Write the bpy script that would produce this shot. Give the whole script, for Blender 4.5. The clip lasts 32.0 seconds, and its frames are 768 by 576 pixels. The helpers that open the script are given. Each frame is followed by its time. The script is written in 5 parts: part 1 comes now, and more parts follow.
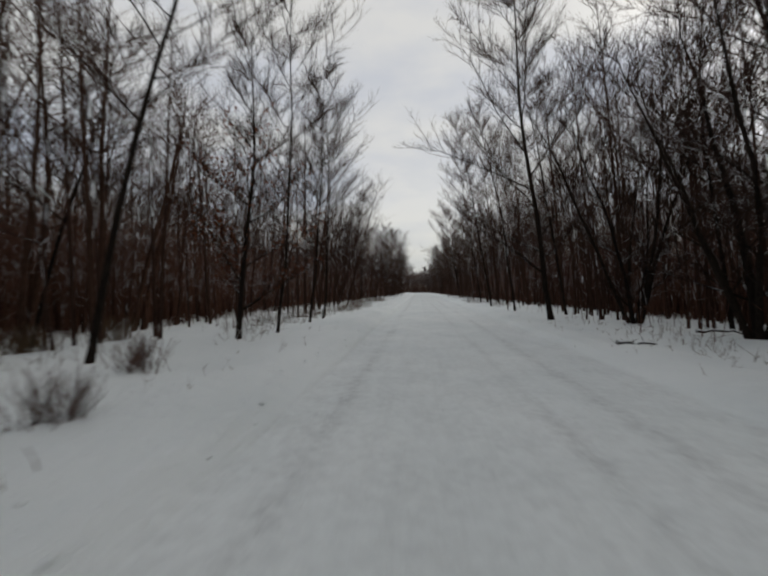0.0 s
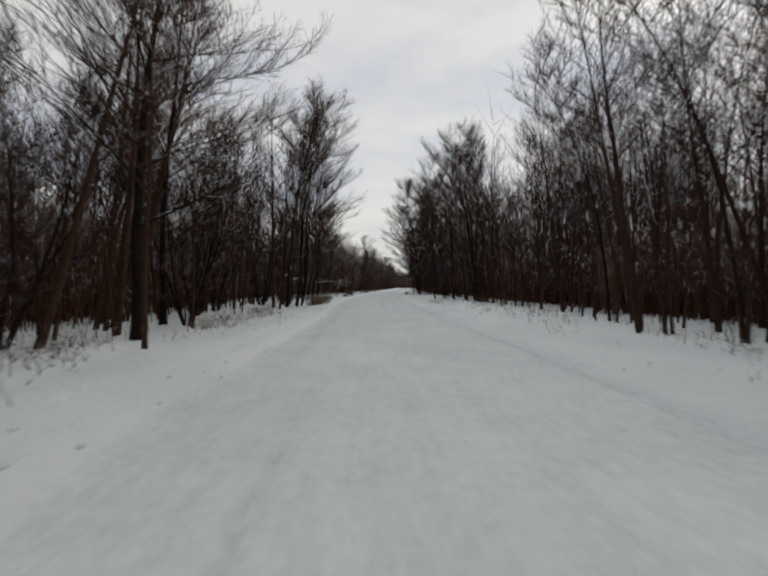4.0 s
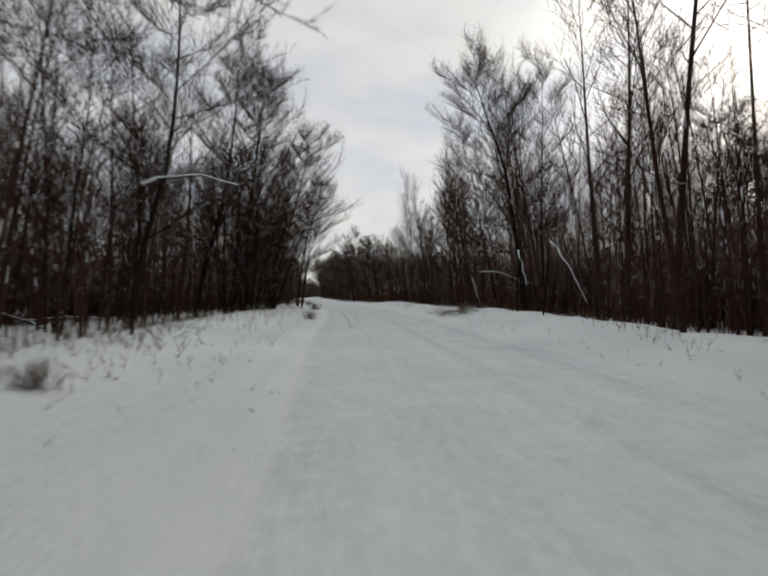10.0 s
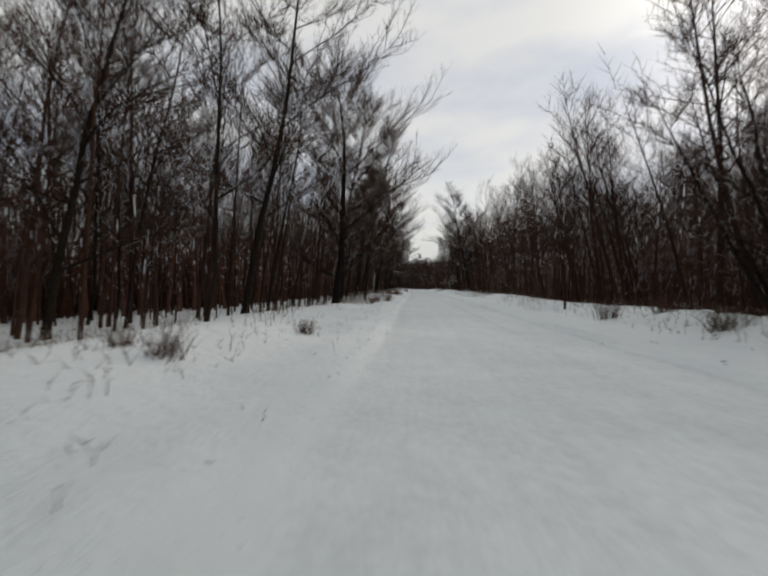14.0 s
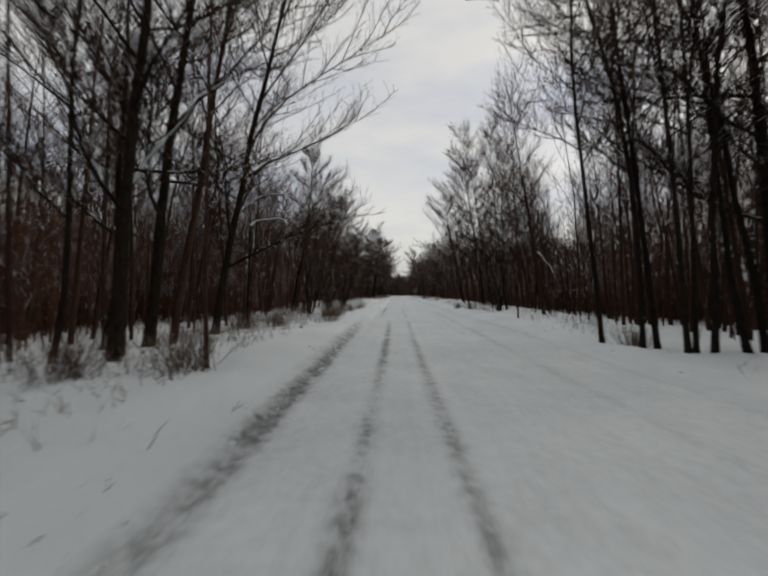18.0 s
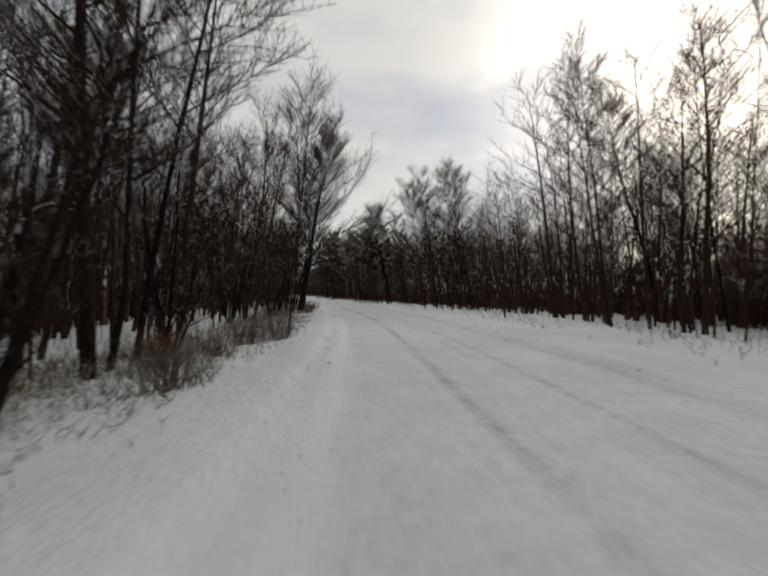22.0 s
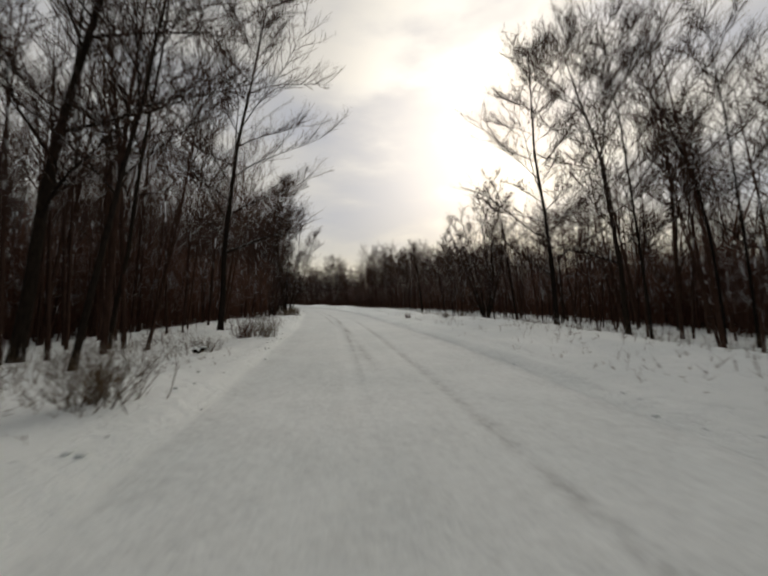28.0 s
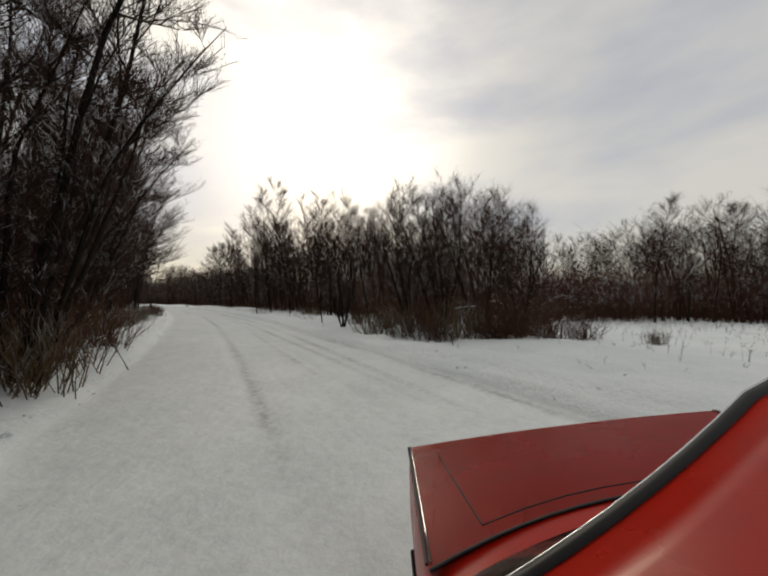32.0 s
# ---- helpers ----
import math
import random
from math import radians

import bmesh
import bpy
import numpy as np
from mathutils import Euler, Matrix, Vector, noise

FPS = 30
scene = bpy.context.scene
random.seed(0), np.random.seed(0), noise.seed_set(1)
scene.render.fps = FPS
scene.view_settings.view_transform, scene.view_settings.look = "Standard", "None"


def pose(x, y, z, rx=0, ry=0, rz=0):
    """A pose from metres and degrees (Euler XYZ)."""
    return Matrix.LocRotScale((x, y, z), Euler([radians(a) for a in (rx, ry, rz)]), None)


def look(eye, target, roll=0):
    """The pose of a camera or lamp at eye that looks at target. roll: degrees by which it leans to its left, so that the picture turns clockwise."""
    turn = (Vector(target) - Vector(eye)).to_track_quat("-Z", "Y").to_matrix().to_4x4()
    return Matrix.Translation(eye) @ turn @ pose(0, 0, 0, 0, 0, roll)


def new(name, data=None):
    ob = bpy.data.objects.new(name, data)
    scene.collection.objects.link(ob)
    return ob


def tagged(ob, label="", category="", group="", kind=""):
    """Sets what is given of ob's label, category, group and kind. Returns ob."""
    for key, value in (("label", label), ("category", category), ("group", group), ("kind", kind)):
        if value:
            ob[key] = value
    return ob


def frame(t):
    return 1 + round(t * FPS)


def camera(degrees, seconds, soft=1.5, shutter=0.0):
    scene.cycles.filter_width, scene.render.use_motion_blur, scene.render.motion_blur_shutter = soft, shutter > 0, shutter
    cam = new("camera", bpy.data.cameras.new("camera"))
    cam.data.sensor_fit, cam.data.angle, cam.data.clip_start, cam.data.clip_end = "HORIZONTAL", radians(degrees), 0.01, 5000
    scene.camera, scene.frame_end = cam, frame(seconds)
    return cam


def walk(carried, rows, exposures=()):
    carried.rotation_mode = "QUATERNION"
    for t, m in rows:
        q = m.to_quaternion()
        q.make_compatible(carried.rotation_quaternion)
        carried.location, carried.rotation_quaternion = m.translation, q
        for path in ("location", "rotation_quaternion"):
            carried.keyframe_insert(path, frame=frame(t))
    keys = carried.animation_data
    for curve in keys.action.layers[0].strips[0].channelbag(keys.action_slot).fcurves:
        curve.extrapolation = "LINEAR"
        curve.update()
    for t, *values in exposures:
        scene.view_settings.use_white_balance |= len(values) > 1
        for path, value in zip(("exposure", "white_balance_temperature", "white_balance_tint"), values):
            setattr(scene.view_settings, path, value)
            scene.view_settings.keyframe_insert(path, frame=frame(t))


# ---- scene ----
cam = camera(98, 32.0, soft=2.2, shutter=0.12)

# The way of the road, seen against the drive: metres run backwards along it,
# and its bearing (degrees clockwise from +y) is given by the second of the drive.
PACE = 18.0
BEND_T = [-20, -12.5, -9.5, 0.3, 1.0, 2.0, 2.8, 7.2, 8.0, 8.8, 19.7, 20.3, 21, 22, 23, 24, 28, 30, 32, 36]
BEND = [-75, -42, -1, -1, -3, -7, -9, -9, -5, 0, 0, 2.5, 9, 14, 17.5, 21, 35, 40.5, 46, 53]
STEP = 0.5
RUN = np.arange(-400.0, 800.0, STEP)
_turn = np.radians(sum(np.interp((RUN + k) / PACE, BEND_T, BEND) for k in (-6, -3, 0, 3, 6)) / 5)
ROAD_X = np.concatenate([[0], np.cumsum(-np.sin(_turn) * STEP)[:-1]])
ROAD_Y = np.concatenate([[0], np.cumsum(-np.cos(_turn) * STEP)[:-1]])
ROAD_X -= ROAD_X[800]
ROAD_Y -= ROAD_Y[800]


def road(s, d):
    """World x, y of the place s metres along the road and d metres right of its middle."""
    r = np.interp(s, RUN, _turn)
    return np.interp(s, RUN, ROAD_X) + d * np.cos(r), np.interp(s, RUN, ROAD_Y) - d * np.sin(r)


def road_bearing(s):
    return float(np.interp(s, RUN, _turn))


def off_road(x, y):
    """Least distance of places from the road's middle."""
    px, py = ROAD_X[::6], ROAD_Y[::6]
    return np.sqrt(((x[:, None] - px) ** 2 + (y[:, None] - py) ** 2).min(axis=1))


# seconds, x, y, z, tilt up, bearing clockwise from +y
ROWS = [
    (0, -1.00, -0.02, 1.60, 0.42, -6.97),
    (0.5, -0.20, -9.01, 1.60, 0.08, -15.24),
    (1, 0.75, -17.98, 1.60, -0.25, -20.70),
    (1.5, 1.48, -26.94, 1.60, -0.25, -21.43),
    (2, 2.50, -35.87, 1.60, -0.25, -20.54),
    (2.5, 3.34, -44.83, 1.60, -0.46, -9.58),
    (3, 4.34, -53.79, 1.60, -0.67, -1.91),
    (3.5, 5.55, -62.71, 1.60, -0.48, -6.98),
    (5.5, 10.39, -98.39, 1.60, 0.31, -1.44),
    (6, 11.60, -107.31, 1.60, 0.50, -3.11),
    (6.5, 12.91, -116.22, 1.60, 0.92, -4.01),
    (7, 14.22, -125.12, 1.60, 1.34, 4.05),
    (7.5, 15.42, -133.99, 1.60, 1.43, 13.83),
    (8, 16.29, -142.87, 1.60, 1.51, 19.75),
    (8.5, 16.80, -151.75, 1.60, 1.18, 25.19),
    (9, 16.92, -160.69, 1.60, 0.84, 27.28),
    (9.5, 16.89, -169.69, 1.60, 1.09, 22.62),
    (10, 16.86, -178.69, 1.60, 1.34, 7.03),
    (10.5, 16.83, -187.69, 1.60, 0.34, -3.86),
    (11, 16.80, -196.69, 1.60, -0.67, -2.34),
    (11.5, 16.77, -205.69, 1.60, -0.17, 3.11),
    (12, 16.74, -214.69, 1.60, 0.34, -0.86),
    (12.5, 16.71, -223.69, 1.60, 0.29, 3.43),
    (13, 16.68, -232.69, 1.60, 0.25, -3.86),
    (13.5, 16.73, -241.69, 1.60, 0.00, -4.70),
    (14, 16.78, -250.69, 1.60, -0.25, -5.10),
    (14.5, 16.83, -259.69, 1.60, 0.00, -8.33),
    (16.5, 17.03, -295.69, 1.60, 1.01, -3.36),
    (17, 17.08, -304.69, 1.60, 1.26, -3.14),
    (17.5, 17.05, -313.69, 1.60, 1.13, -2.44),
    (18, 17.02, -322.69, 1.60, 1.01, -1.90),
    (18.5, 16.98, -331.69, 1.60, 0.67, 0.34),
    (19, 16.95, -340.69, 1.60, 0.34, 5.03),
    (19.5, 16.92, -349.68, 1.60, 0.17, 9.03),
    (20, 16.79, -358.64, 1.60, 0.00, 9.62),
    (20.5, 16.38, -367.52, 1.60, 0.42, 11.55),
    (21, 15.38, -376.32, 1.60, 0.84, 15.60),
    (21.5, 13.83, -385.08, 1.60, 0.92, 16.86),
    (22, 11.88, -393.78, 1.60, 1.01, 17.38),
    (22.5, 9.60, -402.42, 1.60, 1.18, 19.86),
    (23, 7.05, -410.98, 1.60, 1.34, 20.36),
    (23.5, 4.24, -419.47, 1.60, 1.60, 23.11),
    (24, 1.17, -427.86, 1.60, 1.85, 30.09),
    (24.5, -2.00, -436.23, 1.60, 1.88, 36.91),
    (26.5, -17.21, -468.64, 1.60, 1.99, 46.80),
    (27, -21.62, -476.44, 1.60, 2.02, 54.83),
    (27.5, -26.46, -483.99, 1.60, 2.14, 55.15),
    (28, -31.53, -491.39, 1.60, 2.27, 41.54),
    (28.5, -36.79, -498.66, 1.60, 2.27, 42.41),
    (29, -42.23, -505.79, 1.60, 2.45, 54.80),
    (29.5, -47.84, -512.79, 1.60, 2.05, 58.07),
    (30, -53.62, -519.65, 1.60, 1.80, 41.68),
    (30.5, -59.56, -526.37, 1.60, 2.05, 34.68),
    (31, -65.66, -532.95, 1.60, 2.35, 39.81),
    (31.5, -71.91, -539.37, 1.60, 2.35, 59.73),
    (31.97, -78.31, -545.65, 1.60, 2.27, 72.68),
    (32, -78.31, -545.65, 1.60, 2.27, 72.68),
]

EXPOSURES = [(0, 0.12, 7020, 9), (2, 0.2, 7020, 9), (14, 0.22, 7020, 9), (19, 0.1, 7130, 9.5), (24, 0.08, 7350, 9.5), (27, -0.1, 7500, 9), (30, -0.36, 7450, 9), (31, -0.4, 7450, 9), (32, -0.08, 7450, 9)]
walk(cam, [(t, pose(x, y, z, 90 + tilt, 0, -yaw)) for t, x, y, z, tilt, yaw in ROWS], EXPOSURES)

# ---- light ----
SUN_BEARING, SUN_HEIGHT = radians(60), radians(27)
SUN_DIR = Vector((math.sin(SUN_BEARING) * math.cos(SUN_HEIGHT), math.cos(SUN_BEARING) * math.cos(SUN_HEIGHT), math.sin(SUN_HEIGHT)))


def link(tree, a, b):
    tree.links.new(a, b)


def node(tree, kind, **inputs):
    n = tree.nodes.new(kind)
    for key, value in inputs.items():
        n.inputs[key.replace("_", " ")].default_value = value
    return n


def ramp(tree, source, stops, easing="LINEAR"):
    n = tree.nodes.new("ShaderNodeValToRGB")
    while len(n.color_ramp.elements) < len(stops):
        n.color_ramp.elements.new(0.5)
    for e, (p, c) in zip(n.color_ramp.elements, stops):
        e.position, e.color = p, (*c, 1) if len(c) == 3 else c
    n.color_ramp.interpolation = easing
    link(tree, source, n.inputs["Fac"])
    return n.outputs["Color"]


def mix(t, fac, a, b, kind="MIX"):
    n = t.nodes.new("ShaderNodeMix")
    n.data_type, n.blend_type = "RGBA", kind
    for sock, v in ((n.inputs[0], fac), (n.inputs[6], a), (n.inputs[7], b)):
        if isinstance(v, (int, float)):
            sock.default_value = v
        elif isinstance(v, tuple):
            sock.default_value = (*v, 1)
        else:
            link(t, v, sock)
    return n.outputs[2]


world = bpy.data.worlds.new("winter_sky")
scene.world = world
world.use_nodes = True
wt = world.node_tree
wt.nodes.clear()
sky = wt.nodes.new("ShaderNodeTexSky")
sky.sky_type, sky.sun_disc = "NISHITA", False
sky.sun_elevation, sky.sun_rotation = SUN_HEIGHT, SUN_BEARING
sky.air_density, sky.dust_density, sky.ozone_density = 1.0, 2.0, 1.0
clear = node(wt, "ShaderNodeBackground", Strength=0.1)
link(wt, sky.outputs["Color"], clear.inputs["Color"])
where = wt.nodes.new("ShaderNodeTexCoord")
squash = wt.nodes.new("ShaderNodeMapping")
squash.inputs["Scale"].default_value = (1.0, 1.0, 3.0)
link(wt, where.outputs["Generated"], squash.inputs["Vector"])
puffs = node(wt, "ShaderNodeTexNoise", Scale=2.2, Detail=5.0, Roughness=0.5)
link(wt, squash.outputs["Vector"], puffs.inputs["Vector"])
cloud_colour = ramp(wt, puffs.outputs["Fac"], [(0.32, (0.55, 0.61, 0.75)), (0.60, (0.80, 0.82, 0.85))])
heights = wt.nodes.new("ShaderNodeSeparateXYZ")
link(wt, where.outputs["Generated"], heights.inputs[0])
low_cream = ramp(wt, heights.outputs["Z"], [(0.0, (1.03, 1.0, 0.90)), (0.28, (1.0, 1.0, 1.0))], "EASE")
low_gold = ramp(wt, heights.outputs["Z"], [(0.0, (1.0, 0.88, 0.62)), (0.34, (1.0, 1.0, 1.0))], "EASE")
cloud_colour = mix(wt, 1.0, cloud_colour, low_cream, "MULTIPLY")
cloud = node(wt, "ShaderNodeBackground", Strength=0.85)
link(wt, cloud_colour, cloud.inputs["Color"])
cover = wt.nodes.new("ShaderNodeMixShader")
cover.inputs["Fac"].default_value = 0.85
link(wt, clear.outputs[0], cover.inputs[1])
link(wt, cloud.outputs[0], cover.inputs[2])
# the sun's glare through thin cloud
toward = wt.nodes.new("ShaderNodeVectorMath")
toward.operation = "DOT_PRODUCT"
toward.inputs[1].default_value = SUN_DIR
link(wt, where.outputs["Generated"], toward.inputs[0])
glare_fall = ramp(wt, toward.outputs["Value"], [(0.70, (0, 0, 0)), (0.82, (0.012, 0.012, 0.011)), (0.90, (0.105, 0.102, 0.096)), (0.95, (0.39, 0.38, 0.36)), (0.985, (0.82, 0.80, 0.75)), (1.0, (1.0, 0.96, 0.88))], "B_SPLINE")
veil = ramp(wt, puffs.outputs["Fac"], [(0.36, (0.45, 0.45, 0.47)), (0.58, (1.0, 1.0, 1.0))], "EASE")
glare_fall = mix(wt, 1.0, mix(wt, 1.0, glare_fall, veil, "MULTIPLY"), low_gold, "MULTIPLY")
glare = node(wt, "ShaderNodeBackground", Strength=1.2)
link(wt, glare_fall, glare.inputs["Color"])
whole = wt.nodes.new("ShaderNodeAddShader")
link(wt, cover.outputs[0], whole.inputs[0])
link(wt, glare.outputs[0], whole.inputs[1])
w_out = wt.nodes.new("ShaderNodeOutputWorld")
link(wt, whole.outputs[0], w_out.inputs["Surface"])

sun_data = bpy.data.lights.new("sun", "SUN")
sun_data.energy, sun_data.angle, sun_data.color = 0.5, radians(14), (1.0, 0.93, 0.82)
sun = new("sun", sun_data)
sun.matrix_world = look(SUN_DIR * 400, (0, 0, 0))


# ---- materials ----
def material(name, rough=0.8, metal=0.0):
    m = bpy.data.materials.new(name)
    m.use_nodes = True
    t = m.node_tree
    return m, t, t.nodes["Principled BSDF"]


def set_in(b, **inputs):
    for key, value in inputs.items():
        b.inputs[key.replace("_", " ")].default_value = value


def place(t, scale=1.0, kind="Object"):
    c = t.nodes.new("ShaderNodeTexCoord")
    return c.outputs[kind]


def noise_tex(t, vec, scale, detail=4.0, rough=0.5):
    n = node(t, "ShaderNodeTexNoise", Scale=scale, Detail=detail, Roughness=rough)
    link(t, vec, n.inputs["Vector"])
    return n.outputs["Fac"]


def bump(t, b, height, strength, distance):
    n = node(t, "ShaderNodeBump", Strength=strength, Distance=distance)
    link(t, height, n.inputs["Height"])
    link(t, n.outputs["Normal"], b.inputs["Normal"])


def attribute(t, name, out):
    n = t.nodes.new("ShaderNodeAttribute")
    n.attribute_name = name
    return n.outputs[out]


def sum_of(t, a, b, kind="ADD"):
    n = t.nodes.new("ShaderNodeMath")
    n.operation = kind
    for sock, v in zip(n.inputs, (a, b)):
        if isinstance(v, (int, float)):
            sock.default_value = v
        else:
            link(t, v, sock)
    return n.outputs[0]


def snow_material():
    """Fresh snow, packed and streaked along the road where it is driven on, with painted shade beside the bank."""
    m, t, b = material("snow")
    v = place(t)
    big, fine = noise_tex(t, v, 0.35, 5), noise_tex(t, v, 9.0, 6, 0.6)
    fresh = ramp(t, big, [(0.3, (0.78, 0.83, 0.83)), (0.65, (0.87, 0.91, 0.905))])
    packed = ramp(t, fine, [(0.35, (0.16, 0.165, 0.165)), (0.65, (0.38, 0.39, 0.385))])
    along = t.nodes.new("ShaderNodeMapping")
    along.inputs["Scale"].default_value = (0.10, 1.0, 1.0)
    link(t, attribute(t, "lane", "Vector"), along.inputs["Vector"])
    streak = noise_tex(t, along.outputs["Vector"], 4.5, 7, 0.68)
    scuffed = ramp(t, streak, [(0.46, (0, 0, 0)), (0.80, (0.09, 0.09, 0.09))])
    scuffed = mix(t, 1.0, scuffed, attribute(t, "driven", "Color"), "MULTIPLY")
    patchy = ramp(t, noise_tex(t, v, 1.3, 5, 0.6), [(0.3, (0.35, 0.35, 0.35)), (0.6, (1, 1, 1))])
    crumbs = ramp(t, noise_tex(t, v, 7.0, 6, 0.7), [(0.38, (0.55, 0.55, 0.55)), (0.58, (1.25, 1.25, 1.25))])
    worn_shaded = mix(t, 1.0, mix(t, 1.0, attribute(t, "worn_shaded", "Color"), patchy, "MULTIPLY"), crumbs, "MULTIPLY")
    specks = ramp(t, noise_tex(t, v, 16.0, 5, 0.7), [(0.66, (0, 0, 0)), (0.74, (0.55, 0.55, 0.55))])
    worn_shaded = mix(t, 1.0, mix(t, 1.0, worn_shaded, scuffed, "ADD"), specks, "ADD")
    link(t, mix(t, worn_shaded, fresh, packed), b.inputs["Base Color"])
    set_in(b, Roughness=0.75)
    b.inputs["Specular IOR Level"].default_value = 0.25
    relief = sum_of(t, noise_tex(t, v, 2.6, 8, 0.66), sum_of(t, streak, 0.06, "MULTIPLY"))
    packed_flat = sum_of(t, 1.0, sum_of(t, attribute(t, "driven", "Fac"), 0.62, "MULTIPLY"), "SUBTRACT")
    bump(t, b, sum_of(t, relief, packed_flat, "MULTIPLY"), 0.75, 0.15)
    return m


def bark_material(name, dark, light, frost=0.35, steep=0.62):
    m, t, b = material(name)
    v = place(t)
    stretch = t.nodes.new("ShaderNodeMapping")
    stretch.inputs["Scale"].default_value = (1, 1, 0.18)
    link(t, v, stretch.inputs["Vector"])
    grain = noise_tex(t, stretch.outputs["Vector"], 22.0, 6, 0.65)
    colour = ramp(t, grain, [(0.32, dark), (0.7, light)])
    info = t.nodes.new("ShaderNodeObjectInfo")
    tone = ramp(t, info.outputs["Random"], [(0, (0.75, 0.75, 0.78)), (1, (1.25, 1.18, 1.1))])
    colour = mix(t, 1.0, colour, tone, "MULTIPLY")
    # frozen snow caught on what lies flat
    geo = t.nodes.new("ShaderNodeNewGeometry")
    split = t.nodes.new("ShaderNodeSeparateXYZ")
    link(t, geo.outputs["Normal"], split.inputs[0])
    caught = ramp(t, split.outputs["Z"], [(steep, (0, 0, 0)), (steep + 0.25, (1, 1, 1))])
    patch = ramp(t, noise_tex(t, v, 1.7, 4), [(0.56 - 0.2 * frost, (0, 0, 0)), (0.66 - 0.2 * frost, (1, 1, 1))])
    caught = mix(t, 1.0, caught, patch, "MULTIPLY")
    link(t, mix(t, caught, colour, (0.78, 0.81, 0.84)), b.inputs["Base Color"])
    set_in(b, Roughness=0.9)
    b.inputs["Specular IOR Level"].default_value = 0.04
    bump(t, b, grain, 0.6, 0.03)
    return m


SNOW = snow_material()
BARK = bark_material("bark", (0.009, 0.007, 0.0055), (0.028, 0.022, 0.018))
TWIG = bark_material("twig", (0.028, 0.0155, 0.012), (0.066, 0.039, 0.029), 0.1)
BRUSH = bark_material("brush", (0.057, 0.029, 0.021), (0.130, 0.068, 0.049), 0.1)
RIME = bark_material("rimed_bark", (0.05, 0.045, 0.04), (0.14, 0.12, 0.10), 1.6, 0.08)
LEAF = bark_material("dry_leaf", (0.10, 0.034, 0.017), (0.19, 0.070, 0.036), 0.0)
GRASS = bark_material("dry_grass", (0.055, 0.036, 0.022), (0.18, 0.13, 0.08), 0.3)


# ---- mesh building ----
def mesh_of(name, verts, faces, mat, smooth=True):
    """A mesh from arrays: verts (n, 3) and a list of face arrays (m, 3) or (m, 4)."""
    me = bpy.data.meshes.new(name)
    verts = np.asarray(verts, np.float32)
    faces = [np.asarray(f, np.int32) for f in faces if len(f)]
    loops = np.concatenate([f.ravel() for f in faces])
    sizes = np.concatenate([np.full(len(f), f.shape[1], np.int32) for f in faces])
    me.vertices.add(len(verts))
    me.vertices.foreach_set("co", verts.ravel())
    me.loops.add(len(loops))
    me.loops.foreach_set("vertex_index", loops)
    me.polygons.add(len(sizes))
    me.polygons.foreach_set("loop_start", np.concatenate([[0], np.cumsum(sizes)[:-1]]).astype(np.int32))
    me.polygons.foreach_set("use_smooth", np.full(len(sizes), smooth))
    me.update(calc_edges=True)
    me.materials.append(mat)
    return me


def part(name, bm, mat, parent, label=""):
    """Links a bmesh as one mesh object under a thing or a part."""
    me = bpy.data.meshes.new(name)
    bm.to_mesh(me)
    bm.free()
    me.materials.append(mat)
    ob = new(name, me)
    ob.parent = parent
    return tagged(ob, label)


class Wood:
    """Gathers the tubes and tapering twigs of a plant."""

    def __init__(self):
        self.v, self.q, self.t, self.n = [], [], [], 0

    def _ring(self, p, d, r, n):
        a = Vector((0, 0, 1)) if abs(d.z) < 0.9 else Vector((1, 0, 0))
        u = d.cross(a).normalized()
        w = d.cross(u)
        for k in range(n):
            c = 2 * math.pi * k / n
            self.v.append(p + u * (r * math.cos(c)) + w * (r * math.sin(c)))

    def tube(self, pts, radii, n):
        for i, (p, r) in enumerate(zip(pts, radii)):
            d = (pts[min(i + 1, len(pts) - 1)] - pts[max(i - 1, 0)]).normalized()
            self._ring(p, d, r, n)
            if i:
                a, b = self.n, self.n + n
                for k in range(n):
                    self.q.append((a + k, a + (k + 1) % n, b + (k + 1) % n, b + k))
                self.n = b
        self.n += n

    def spike(self, p, q, r):
        d = (q - p).normalized()
        self._ring(p, d, r, 3)
        self.v.append(q)
        a = self.n
        for k in range(3):
            self.t.append((a + k, a + (k + 1) % 3, a + 3))
        self.n += 4

    def add(self, other):
        self.v += other.v
        self.q += [tuple(i + self.n for i in f) for f in other.q]
        self.t += [tuple(i + self.n for i in f) for f in other.t]
        self.n += other.n

    def arrays(self):
        return np.array(self.v, np.float32).reshape(-1, 3), np.array(self.q, np.int32).reshape(-1, 4), np.array(self.t, np.int32).reshape(-1, 3)

    def mesh(self, name, mat):
        v, q, t = self.arrays()
        return mesh_of(name, v, [q, t], mat)


def wander(rng, start, heading, length, steps, sway, lift):
    """A bent line of points."""
    pts, d = [start], heading.normalized()
    for _ in range(steps):
        d = (d + Vector((rng.gauss(0, sway), rng.gauss(0, sway), rng.gauss(0, sway) + lift))).normalized()
        pts.append(pts[-1] + d * (length / steps))
    return pts


def slant(rng, up):
    a = rng.uniform(0, 2 * math.pi)
    return Vector((math.cos(a), math.sin(a), up)).normalized()


